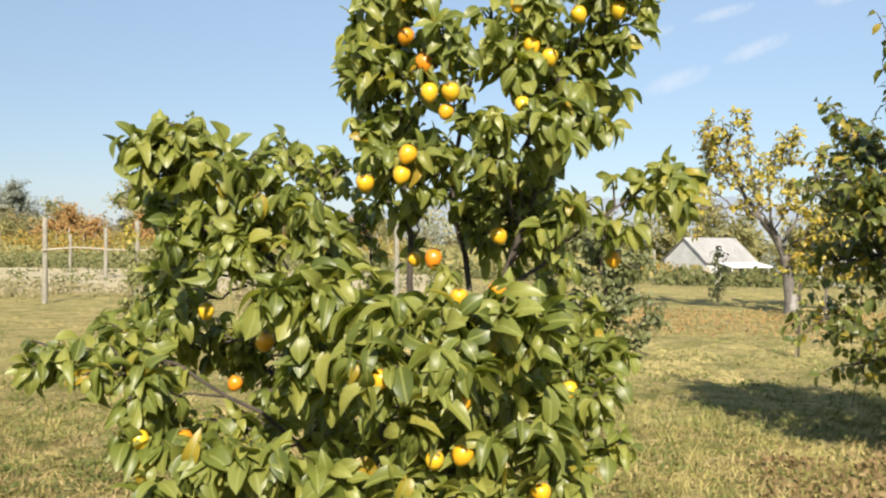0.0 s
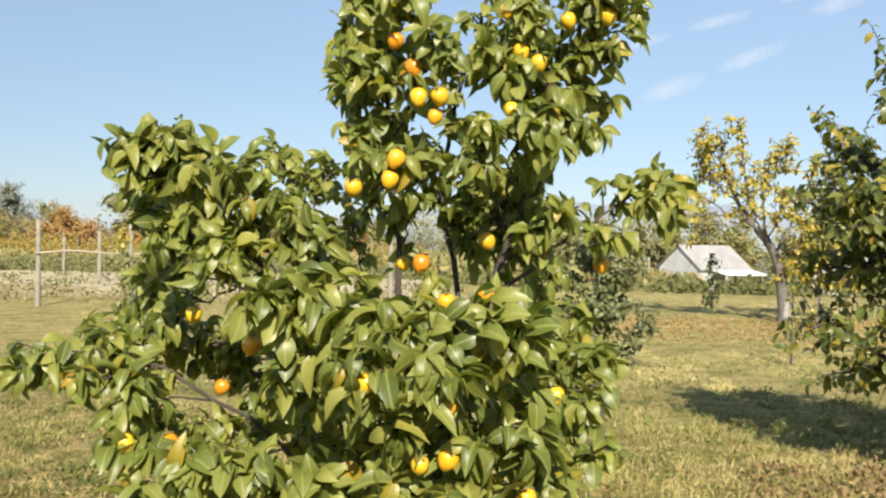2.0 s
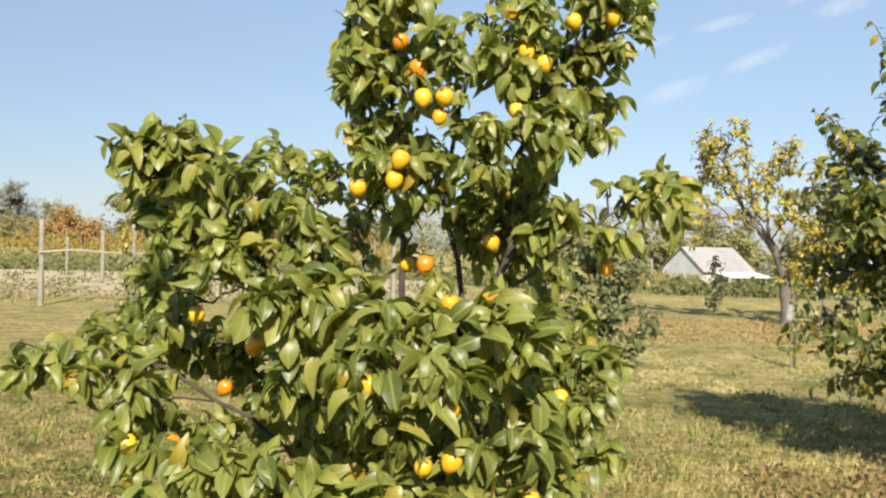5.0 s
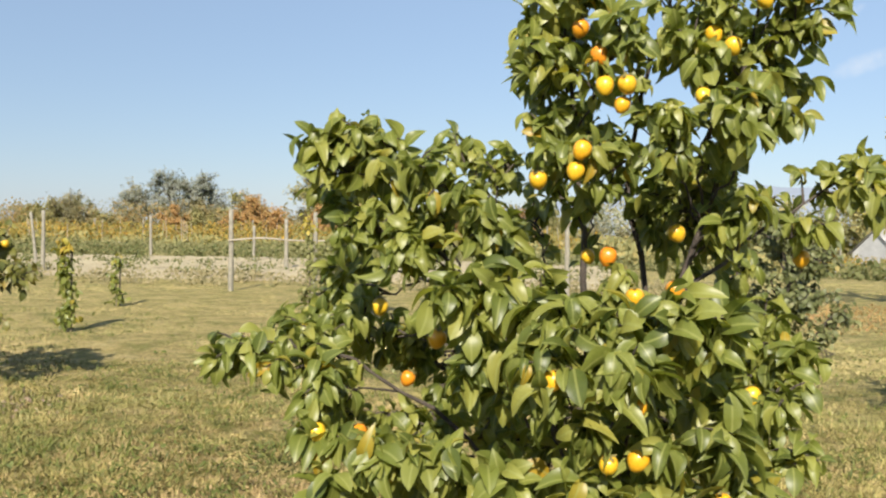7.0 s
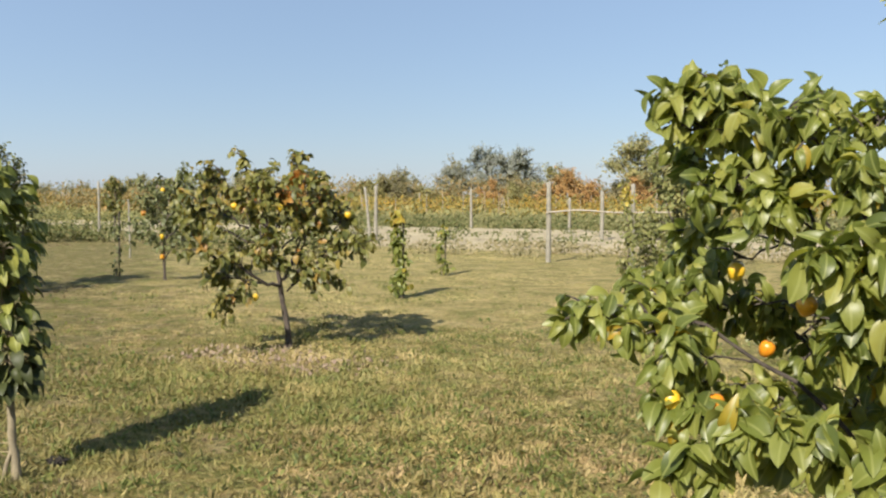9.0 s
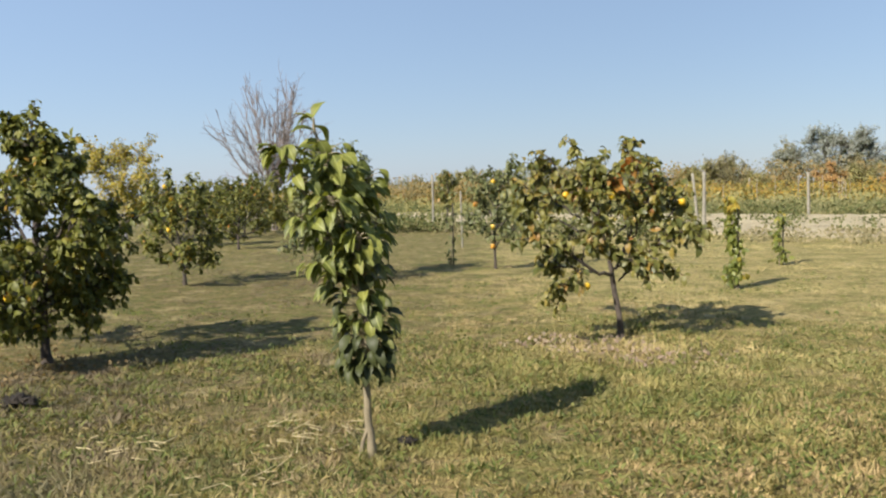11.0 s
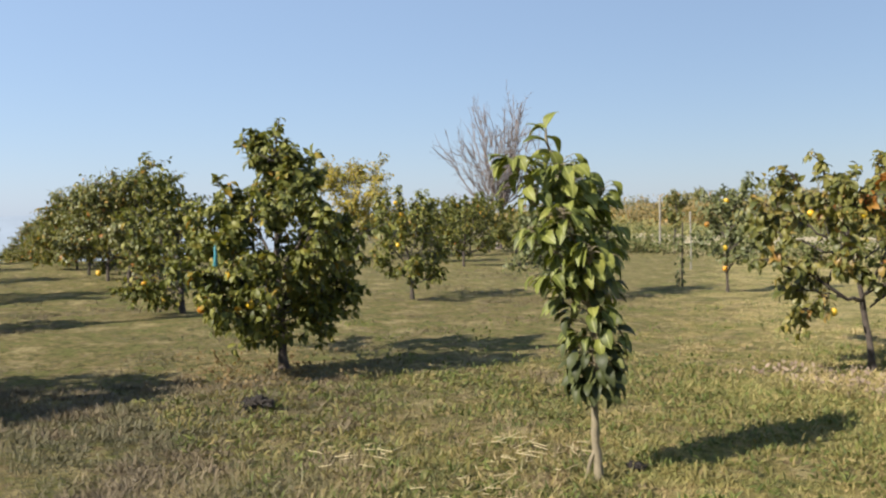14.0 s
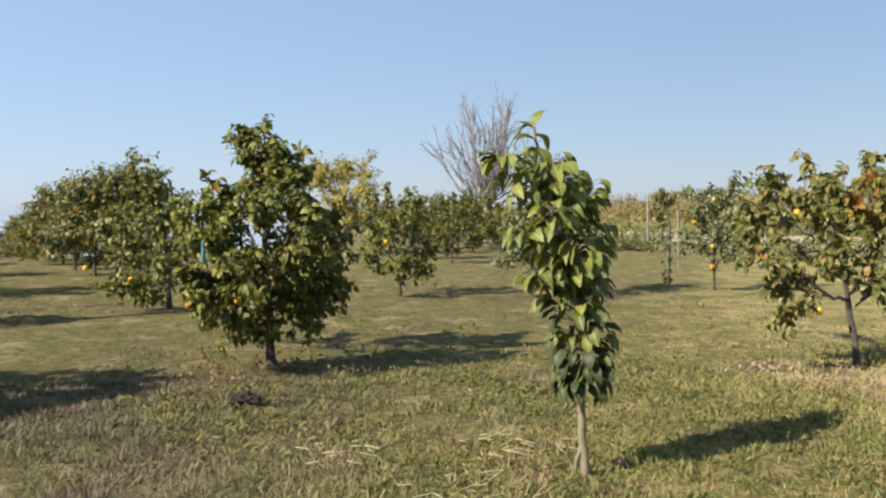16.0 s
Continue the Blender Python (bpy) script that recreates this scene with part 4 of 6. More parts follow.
# Aerial haze painted on far surfaces: a bluish colour that also glows.
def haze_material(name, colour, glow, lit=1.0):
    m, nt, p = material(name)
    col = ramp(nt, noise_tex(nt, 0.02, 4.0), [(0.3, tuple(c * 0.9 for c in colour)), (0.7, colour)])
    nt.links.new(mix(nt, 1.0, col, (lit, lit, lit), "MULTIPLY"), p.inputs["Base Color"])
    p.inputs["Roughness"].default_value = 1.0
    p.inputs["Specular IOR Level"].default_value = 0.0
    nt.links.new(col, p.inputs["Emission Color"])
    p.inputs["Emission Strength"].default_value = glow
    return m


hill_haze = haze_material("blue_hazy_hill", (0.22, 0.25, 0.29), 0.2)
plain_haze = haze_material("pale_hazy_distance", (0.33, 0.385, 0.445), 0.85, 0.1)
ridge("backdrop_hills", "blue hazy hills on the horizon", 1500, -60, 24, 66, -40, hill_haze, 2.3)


def cloud_material():
    m, nt, p = material("thin_cloud")
    wisps = noise_tex(nt, 1.4, 6.0, 0.62, "UV")
    place = nt.nodes.new("ShaderNodeSeparateXYZ")
    nt.links.new(nt.nodes.new("ShaderNodeTexCoord").outputs["UV"], place.inputs[0])
    ends = math_node(nt, "MULTIPLY", math_node(nt, "SINE", math_node(nt, "MULTIPLY", place.outputs["X"], 0.785), 0.0), math_node(nt, "SINE", math_node(nt, "MULTIPLY", place.outputs["Y"], 3.1416), 0.0))
    thick = ramp(nt, math_node(nt, "MULTIPLY", wisps, ends), [(0.2, (0.0, 0.0, 0.0)), (0.6, (0.42, 0.42, 0.42))])
    glow = nt.nodes.new("ShaderNodeEmission")
    glow.inputs["Color"].default_value = (0.45, 0.47, 0.5, 1)
    clear = nt.nodes.new("ShaderNodeBsdfTransparent")
    s = nt.nodes.new("ShaderNodeMixShader")
    nt.links.new(thick, s.inputs[0])
    nt.links.new(clear.outputs[0], s.inputs[1])
    nt.links.new(glow.outputs[0], s.inputs[2])
    nt.links.new(s.outputs[0], nt.nodes["Material Output"].inputs["Surface"])
    return m


cloud_mat = cloud_material()


def cloud(yaw, high, long, wide, tilt):
    """A thin streak of cloud far off: bearing, height and size in degrees."""
    far = 2400.0
    n = 12
    v, uv = [], []
    for i in range(n + 1):
        for j in range(5):
            s, t = (i / n - 0.5) * long, (j / 4 - 0.5) * wide
            a, e = radians(yaw + s * math.cos(radians(tilt)) + t * math.sin(radians(tilt))), radians(high - s * math.sin(radians(tilt)) + t * math.cos(radians(tilt)))
            v.append((-far * math.sin(a) * math.cos(e), far * math.cos(a) * math.cos(e), far * math.sin(e)))
            uv.append((4 * i / n, j / 4))
    f = [(i * 5 + j, (i + 1) * 5 + j, (i + 1) * 5 + j + 1, i * 5 + j + 1) for i in range(n) for j in range(4)]
    me = mesh_from("backdrop_cloud", v, f, cloud_mat)
    layer = me.uv_layers.new(name="UVMap")
    for loop in me.loops:
        layer.data[loop.index].uv = uv[loop.vertex_index]
    tagged(new("backdrop_cloud", me), "thin white streak of high cloud", "cloud", kind="structure")


for row in ((-17.3, 10.6, 5.5, 1.3, 20), (-15.5, 12.6, 5.0, 1.0, 12), (-21.8, 13.2, 4.5, 1.5, 14), (-13.0, 9.0, 5.5, 1.6, 18), (-20.0, 14.0, 4.0, 1.0, 25), (-11.5, 11.6, 4.0, 0.9, 15)):
    cloud(*row)
# glowing backdrop strip, painted as haze under the western horizon
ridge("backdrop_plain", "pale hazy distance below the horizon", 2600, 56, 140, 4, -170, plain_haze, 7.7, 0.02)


def house(x, y, z, turn, label):
    """A small house: gabled walls, a pitched roof and a white porch roof on its long side."""
    W, L, E, R = 4.7, 5.4, 1.55, 3.35
    top = hold("house", x, y, label, "house", z=z, turn=turn)
    for side, name in ((-L / 2, "front"), (L / 2, "back")):
        bm = bmesh.new()
        pts = [(-W / 2, -1.2), (W / 2, -1.2), (W / 2, E), (0, R), (-W / 2, E)]
        a = [bm.verts.new((px, side - 0.12, pz)) for px, pz in pts]
        b = [bm.verts.new((px, side + 0.12, pz)) for px, pz in pts]
        bm.faces.new(a)
        bm.faces.new(b[::-1])
        for i in range(5):
            bm.faces.new((a[i], b[i], b[(i + 1) % 5], a[(i + 1) % 5]))
        bmesh.ops.recalc_face_normals(bm, faces=bm.faces)
        part("gable_wall", bm_mesh("gable_wall", bm, plaster), top)
    for s in (-1, 1):
        part("side_wall", box_mesh("side_wall", (0.24, L - 0.26, E + 1.2), plaster, (s * (W / 2 - 0.13), 0, E / 2 - 0.6), 0.01), top)
        bm = bmesh.new()
        out = W / 2 + 0.3
        drop = (R - E) / (W / 2) * 0.3
        n = 28
        for i in range(n):
            for px, pz in ((0, R + 0.1), (s * out, E - drop + 0.1)):
                bm.verts.new((px, -L / 2 - 0.3 + (L + 0.6) * i / (n - 1), pz + 0.025 * (i % 2)))
        bm.verts.ensure_lookup_table()
        for i in range(n - 1):
            bm.faces.new([bm.verts[k] for k in (2 * i, 2 * i + 1, 2 * i + 3, 2 * i + 2)])
        solid = bmesh.ops.solidify(bm, geom=bm.faces[:], thickness=0.06)
        part("roof", bm_mesh("roof", bm, roof_sheet), top, "pale grey ribbed roof sheet")
    porch = bmesh.new()
    bmesh.ops.create_cube(porch, size=1.0, matrix=Matrix.Translation((W / 2 + 0.95, 0.7, E - 0.3)) @ Matrix.Rotation(radians(11), 4, "Y") @ Matrix.Diagonal((1.7, L * 0.85, 0.09, 1)))
    part("porch_roof", bm_mesh("porch_roof", porch, white_paint), top, "white porch roof sheet")
    for py in (-1.5, 0.7, 2.8):
        part("porch_post", box_mesh("porch_post", (0.09, 0.09, E + 0.4), white_paint, (W / 2 + 1.6, py, (E - 0.55) / 2 - 0.35), 0.01), top)
    for py in (-0.6, 1.5):
        part("window", box_mesh("window", (0.06, 0.8, 0.75), dark_glass, (W / 2 + 0.01, py, 0.75), 0.01), top)
    lean = bmesh.new()
    bmesh.ops.create_cube(lean, size=1.0, matrix=Matrix.Translation((-W / 2 - 0.8, -0.4, 0.1)) @ Matrix.Diagonal((1.5, 3.2, 1.6, 1)))
    part("lean_to", bm_mesh("lean_to", lean, plaster), top, "low grey lean-to against the wall")
    return top


house(22.0, 82.5, -1.65, -59, "small grey gabled house with a pale roof and a white porch")
house(33.5, 80.0, -2.3, -40, "second small pale outbuilding behind the fruit trees")

for n in range(12):
    again(olive_bush, 6 + n * 4.2, 101 + 4 * math.sin(n * 2.3), n * 51, 1.5 + 0.3 * math.sin(n * 1.7))
for x, y, turn, s in ((11.0, 64.0, 10, 0.7), (8.5, 62.0, 240, 0.8), (5.5, 60.0, 60, 0.7), (34.0, 74.0, 180, 0.7)):
    again(olive_bush, x, y, turn, s)
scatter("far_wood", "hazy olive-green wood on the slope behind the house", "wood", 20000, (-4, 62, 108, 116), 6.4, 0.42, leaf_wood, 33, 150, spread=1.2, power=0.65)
scatter("house_hedge", "rough tall grass and weeds before the house", "weeds", 6000, (4, 34, 44, 56), 0.7, 0.3, leaf_weed, 31, 330, spread=0.35)
scatter("back_thicket", "grey-green brush behind the orchard", "brush", 5000, (-1.5, 8, 44, 60), 1.2, 0.32, leaf_olive, 32, 160, spread=0.5)

bark_lime = surface("lime_washed_bark", [(0.3, (0.2, 0.19, 0.175)), (0.7, (0.32, 0.3, 0.28))], 9, 0.9, 0.6)
bark_walnut = surface("grey_walnut_bark", [(0.3, (0.07, 0.06, 0.05)), (0.7, (0.17, 0.15, 0.13))], 9, 0.9, 0.6)

# ---- orchard trees ----
row_tree = hold("persimmon_tree", -9.74, 3.67, "dark green persimmon tree with orange fruit low down", "fruit tree", "orchard trees")
row_grown = Limbed(row_tree, 251, (0.0, 0.0, 1.2), 0.088, 0.24, bark_dark, 0.9, 5.5, 7, 0.6, 5)
row_grown.stem(0.046, 0.036, [(0, -0.01, -0.06), (-0.02, -0.01, 0.25), (-0.03, -0.01, 0.54), (-0.05, -0.02, 0.77)])
row_grown.limb(0.04, 0.45, 16, [(-0.05, -0.02, 0.77), (-0.07, -0.03, 1.22), (-0.1, -0.03, 1.73), (-0.12, -0.04, 1.95), (-0.11, 0, 2.06)])
row_grown.limb(0.018, 0.35, 9, [(-0.1, -0.03, 1.73), (-0.07, -0.16, 2.01), (-0.07, -0.24, 2.29)])
row_grown.limb(0.018, 0.4, 12, [(-0.05, -0.02, 0.82), (0.3, -0.39, 1.18), (0.44, -0.6, 1.42), (0.46, -0.72, 1.56)])
row_grown.limb(0.018, 0.4, 12, [(-0.06, -0.02, 0.99), (-0.58, -0.08, 1.39), (-0.78, -0.16, 1.55), (-0.84, -0.17, 1.68)])
row_grown.limb(0.02, 0.35, 13, [(-0.04, -0.01, 0.65), (0.18, -0.41, 0.83), (0.32, -0.76, 0.93), (0.34, -0.92, 0.99)])
row_grown.limb(0.016, 0.35, 10, [(-0.03, -0.01, 0.59), (0.38, -0.48, 0.65), (0.54, -0.8, 0.68), (0.57, -0.94, 0.72)])
row_grown.limb(0.014, 0.35, 8, [(-0.03, -0.01, 0.57), (0.54, -0.43, 0.56), (0.75, -0.66, 0.56)])
row_grown.limb(0.016, 0.35, 11, [(-0.04, -0.01, 0.65), (-0.75, -0.03, 0.78), (-1.24, -0.25, 1.07), (-1.47, -0.43, 1.25)])
row_grown.limb(0.014, 0.35, 9, [(0.23, -0.31, 1.18), (0.6, -0.66, 1.25), (0.74, -0.81, 1.26)])
row_grown.limb(0.018, 0.4, 12, [(-0.05, -0.01, 0.94), (0.42, 0.02, 1.29), (0.68, 0.09, 1.47), (0.75, 0.12, 1.56)])
row_grown.limb(0.016, 0.4, 11, [(-0.07, -0.02, 1.28), (-0.17, 0.23, 1.68), (-0.2, 0.34, 1.82), (-0.18, 0.38, 1.88)])
row_grown.limb(0.014, 0.35, 9, [(-0.09, -0.03, 1.51), (0.35, -0.06, 1.83), (0.41, -0.02, 2.05)])
row_grown.limb(0.02, 0.4, 12, [(-0.04, -0.01, 0.71), (-0.2, 0.33, 0.97), (-0.28, 0.62, 1.26), (-0.24, 0.8, 1.47)])
row_grown.limb(0.016, 0.4, 10, [(-0.04, -0.01, 0.68), (0.57, 0.05, 0.91), (0.93, 0.09, 1.14), (1.08, 0.16, 1.25)])
row_grown.limb(0.016, 0.4, 10, [(-0.04, -0.01, 0.65), (0.18, 0.17, 0.83), (0.35, 0.25, 0.75), (0.38, 0.3, 0.67)])
row_grown.limb(0.014, 0.4, 9, [(-0.04, -0.01, 0.65), (0.78, -0.18, 0.93), (1.08, -0.24, 1.15)])
row_grown.limb(0.014, 0.4, 9, [(-0.06, -0.02, 1.11), (0.56, -0.31, 1.4), (0.73, -0.4, 1.61)])
row_grown.limb(0.014, 0.4, 9, [(-0.05, -0.02, 0.82), (0.67, -0.36, 0.99), (0.93, -0.51, 1.06)])
row_grown.limb(0.014, 0.4, 9, [(-0.05, -0.02, 0.82), (-0.76, 0.36, 0.95), (-0.93, 0.49, 1.19)])
row_grown.limb(0.014, 0.4, 9, [(-0.07, -0.02, 1.28), (-0.7, 0.2, 1.5), (-0.8, 0.22, 1.64)])
row_grown.inner(12, (0.1, 0.1, 0.95), (0.7, 0.6, 0.4))
row_grown.inner(7, (0.3, 0.3, 0.72), (0.5, 0.4, 0.15))
row_grown.inner(4, (0.25, 0.45, 0.9), (0.25, 0.3, 0.25))
row_grown.limb(0.014, 0.35, 8, [(-0.03, -0.01, 0.6), (0.1, 0.2, 0.68), (0.25, 0.4, 0.72), (0.3, 0.52, 0.8)])
row_grown.limb(0.012, 0.35, 6, [(-0.03, -0.01, 0.55), (0.35, 0.05, 0.6), (0.6, 0.1, 0.66)])
row_grown.limb(0.012, 0.4, 4, [(-0.03, -0.01, 0.56), (0.3, 0.12, 0.56), (0.5, 0.3, 0.42)])
row_grown.limb(0.012, 0.4, 4, [(-0.03, -0.01, 0.54), (0.35, -0.2, 0.5), (0.55, -0.35, 0.36)])
row_grown.limb(0.012, 0.4, 3, [(-0.03, -0.01, 0.5), (0.1, -0.25, 0.48), (0.22, -0.45, 0.36)])
row_grown.clothe(leaf_dark, ROUGH_LEAF, 150, thin=0.006)
for at in ((0.68, -0.77, 0.65), (0.7, -0.72, 0.72), (0.53, -1.01, 0.72), (0.67, -0.58, 0.75), (0.51, -0.28, 0.45), (0.45, -0.6, 1.28), (0.5, -0.72, 1.02), (0.55, -0.66, 1.16)):
    hang_fruit(row_tree, at, 0.07, np.random.default_rng(int(at[2] * 100)))
second = hold("persimmon_tree", -15.9, 4.3, "dark green persimmon tree in the orchard row", "fruit tree", "orchard trees")
second_grown = Limbed(second, 202, (0.0, 0.0, 1.1), 0.095, 0.3, bark_dark, 1.0, 4.6, 7, 0.6, 4)
second_grown.stem(0.05, 0.0375, [(0, -0.01, -0.06), (-0.02, -0.01, 0.24), (-0.04, -0.02, 0.6)])
second_grown.limb(0.035, 0.4, 14, [(-0.04, -0.02, 0.6), (-0.09, -0.06, 1.13), (-0.15, -0.12, 1.67), (-0.18, -0.15, 1.8)])
second_grown.limb(0.02, 0.4, 13, [(-0.03, -0.02, 0.51), (0, -0.3, 1.14), (-0.1, -0.44, 1.67), (-0.16, -0.5, 2.13)])
second_grown.limb(0.016, 0.4, 10, [(-0.07, -0.04, 0.95), (-0.57, -0.06, 1.49), (-0.75, -0.12, 2.04)])
second_grown.limb(0.018, 0.4, 12, [(-0.03, -0.02, 0.51), (0.4, -0.44, 0.81), (0.56, -0.73, 1.08), (0.6, -0.86, 1.16)])
second_grown.limb(0.016, 0.35, 11, [(-0.03, -0.01, 0.42), (0.43, -0.42, 0.46), (0.61, -0.71, 0.44), (0.62, -0.88, 0.45)])
second_grown.limb(0.016, 0.4, 11, [(-0.04, -0.02, 0.69), (0.33, 0.05, 1.14), (0.46, 0.11, 1.58)])
second_grown.limb(0.016, 0.4, 11, [(-0.04, -0.02, 0.6), (-0.22, 0.29, 0.85), (-0.23, 0.48, 1.12)])
second_grown.limb(0.016, 0.4, 9, [(-0.03, -0.01, 0.42), (0.84, -0.31, 0.65), (1.11, -0.42, 0.84)])
second_grown.limb(0.016, 0.4, 10, [(-0.04, -0.02, 0.6), (-0.88, -0.03, 1.02), (-1.29, -0.11, 1.39)])
second_grown.limb(0.014, 0.4, 8, [(-0.03, -0.01, 0.37), (0.15, -0.31, 0.31), (0.19, -0.45, 0.23)])
second_grown.limb(0.014, 0.4, 9, [(-0.05, -0.02, 0.78), (-0.85, 0.24, 1.3), (-1.01, 0.39, 1.68)])
second_grown.inner(10, (0.0, -0.1, 0.9), (0.7, 0.6, 0.45))
second_grown.clothe(leaf_dark, ROUGH_LEAF, thin=0.006)
for at in ((0.62, -0.88, 0.49), (0.63, -0.88, 0.33), (0.34, -1.34, 0.75), (0.58, -0.74, 0.57)):
    hang_fruit(second, at, 0.085, np.random.default_rng(int(at[2] * 100)))
third = orchard_tree(-22, 4.8, 2.42, 1.45, 0.4, "olive-green persimmon tree with some orange leaves", leaf_turning, 203, 5200, 0.13, 0.05, 15, 8, narrow=0.55)
ROW = [(-24.8, 4.9, 0.98), (-27.9, 5, 0.94), (-31, 5.2, 0.87), (-33.9, 5.4, 0.8), (-37, 5.6, 0.75), (-40, 5.8, 0.72), (-43.3, 6.05, 0.76), (-46.7, 6.3, 0.83), (-50, 6.45, 0.86), (-53.5, 6.6, 0.9), (-57, 6.75, 0.9), (-60.3, 6.9, 0.92)]
for n, (x, y, s) in enumerate(ROW):
    again(second if n % 3 == 1 else third, x, y, 100 + n * 67, s).location.z -= 0.1
# the next row, whose shadows fall across the grass
for n, (x, y) in enumerate(((-9.5, -0.6), (-15.4, 0.1), (-20.6, 0.6), (-26.5, 1.1), (-32.5, 1.5), (-38.5, 2.0))):
    again((row_tree, second, third)[n % 3], x, y, 40 + n * 95, 0.95)
mid_tree = hold("persimmon_tree", -16.0, 8.45, "small upright persimmon tree with scattered orange fruit", "fruit tree", "orchard trees")
mid_grown = Limbed(mid_tree, 204, (0.0, 0.0, 1.0), 0.095, 0.25, bark_dark, 1.0, 4.0, 7, 0.6, 4)
mid_grown.stem(0.035, 0.02625, [(0.01, 0.02, -0.06), (0.01, 0.02, 0.18), (-0.01, 0.01, 0.44)])
mid_grown.limb(0.025, 0.4, 12, [(-0.01, 0.01, 0.44), (-0.06, -0.03, 0.95), (-0.13, -0.1, 1.46), (-0.17, -0.13, 1.92)])
mid_grown.limb(0.012, 0.4, 9, [(-0.03, 0, 0.54), (0.14, -0.47, 0.97), (0.14, -0.63, 1.37), (0.1, -0.67, 1.76)])
mid_grown.limb(0.012, 0.4, 9, [(-0.03, 0, 0.54), (0.33, 0.05, 0.96), (0.46, 0.1, 1.36), (0.46, 0.13, 1.66)])
mid_grown.limb(0.012, 0.4, 8, [(-0.01, 0.01, 0.34), (0.24, -0.53, 0.57), (0.32, -0.78, 0.78)])
mid_grown.limb(0.012, 0.4, 9, [(-0.01, 0.01, 0.39), (-0.13, 0.42, 0.63), (-0.12, 0.65, 0.93)])
mid_grown.limb(0.012, 0.4, 8, [(-0.01, 0.01, 0.44), (-0.64, 0.16, 0.83), (-0.97, 0.03, 1.25)])
mid_grown.limb(0.012, 0.4, 8, [(-0.01, 0.01, 0.29), (0.65, -0.24, 0.48), (0.84, -0.29, 0.69)])
mid_grown.limb(0.012, 0.4, 7, [(-0.01, 0.01, 0.29), (0.32, 0.17, 0.35), (0.39, 0.3, 0.5)])
mid_grown.limb(0.012, 0.4, 8, [(-0.03, 0, 0.64), (-0.34, 0.3, 1.14), (-0.45, 0.36, 1.77)])
mid_grown.limb(0.012, 0.4, 8, [(-0.03, 0, 0.64), (0.44, -0.35, 1.07), (0.59, -0.47, 1.37)])
mid_grown.clothe(leaf_dark, ROUGH_LEAF, thin=0.006)
for at in ((0.16, -0.38, 1.76), (0.4, 0.03, 1.66), (0.56, -0.54, 1.03), (0.68, -0.18, 0.53), (0.4, -0.38, 1.56)):
    hang_fruit(mid_tree, at, 0.075, np.random.default_rng(int(at[2] * 100)))
again(mid_tree, -24.3, 14.6, 130, 1.0)
again(mid_tree, -32.4, 20.6, 10, 1.15)
again(mid_tree, -30.6, 20.7, 160, 1.0)
again(second, -33.6, 19.3, 250, 0.95)
again(second, -27.0, 15.2, 75, 0.85)
again(mid_tree, -30.0, 18.3, 220, 1.1)
again(second, -33.5, 17.0, 20, 0.9)
orchard_tree(-14.5, 10.75, 2.35, 1.0, 0.3, "bushy grey-green fruit tree behind the sapling", leaf_small, 205, 5000, 0.09, 0.04, 14, 4, narrow=0.6)
turning = hold("persimmon_tree", -6.45, 8.38, "spreading persimmon tree with green, ochre and orange leaves", "fruit tree", "orchard trees")
turning_grown = Limbed(turning, 219, (-0.1, -0.1, 1.0), 0.1, 0.24, bark_dark, 1.0, 2.9, 7, 0.8, 3)
turning_grown.stem(0.034, 0.0255, [(0, 0, -0.06), (-0.04, -0.01, 0.25), (-0.09, -0.02, 0.5), (-0.11, -0.03, 0.68)])
turning_grown.limb(0.024, 0.55, 12, [(-0.11, -0.03, 0.68), (-0.18, -0.05, 1.04), (-0.24, -0.07, 1.28), (-0.34, -0.17, 1.65), (-0.41, -0.25, 1.98)])
turning_grown.limb(0.016, 0.4, 12, [(-0.21, -0.06, 1.13), (-0.19, 0.1, 1.46), (-0.1, 0.17, 1.77), (-0.09, 0.2, 2.01)])
turning_grown.limb(0.014, 0.35, 9, [(-0.2, -0.05, 1.1), (0.05, -0.18, 1.35), (0.13, -0.23, 1.59), (0.27, -0.19, 1.76)])
turning_grown.limb(0.014, 0.4, 9, [(-0.24, -0.07, 1.28), (-0.64, 0.05, 1.46), (-0.89, 0.02, 1.68), (-1.04, -0.01, 1.81)])
turning_grown.limb(0.014, 0.4, 9, [(-0.18, -0.05, 1.04), (-0.21, -0.46, 1.29), (-0.36, -0.73, 1.44), (-0.48, -0.86, 1.47)])
turning_grown.limb(0.014, 0.4, 8, [(-0.17, -0.04, 1.01), (-0.71, 0.04, 1.15), (-1.15, 0.07, 1.26), (-1.41, 0.02, 1.29)])
turning_grown.limb(0.02, 0.4, 9, [(-0.1, -0.02, 0.65), (-0.14, -0.28, 0.7), (-0.24, -0.57, 0.89), (-0.4, -0.78, 1.01), (-0.51, -0.91, 1.07)])
turning_grown.limb(0.011, 0.4, 7, [(-0.14, -0.28, 0.7), (-0.33, -0.51, 0.76), (-0.47, -0.66, 0.77)])
turning_grown.limb(0.01, 0.5, 5, [(-0.14, -0.28, 0.7), (-0.1, -0.61, 0.72), (-0.13, -0.75, 0.62), (-0.16, -0.8, 0.48)])
turning_grown.limb(0.01, 0.3, 6, [(-0.24, -0.34, 0.76), (-0.03, -0.55, 1.01), (0.1, -0.58, 1.07)])
turning_grown.limb(0.018, 0.45, 8, [(-0.08, -0.01, 0.71), (-0.03, 0.17, 1.04), (0.06, 0.3, 1.34), (0.15, 0.44, 1.59)])
turning_grown.limb(0.012, 0.4, 8, [(-0.08, 0.13, 0.91), (0.25, 0, 1.23), (0.4, -0.01, 1.47)])
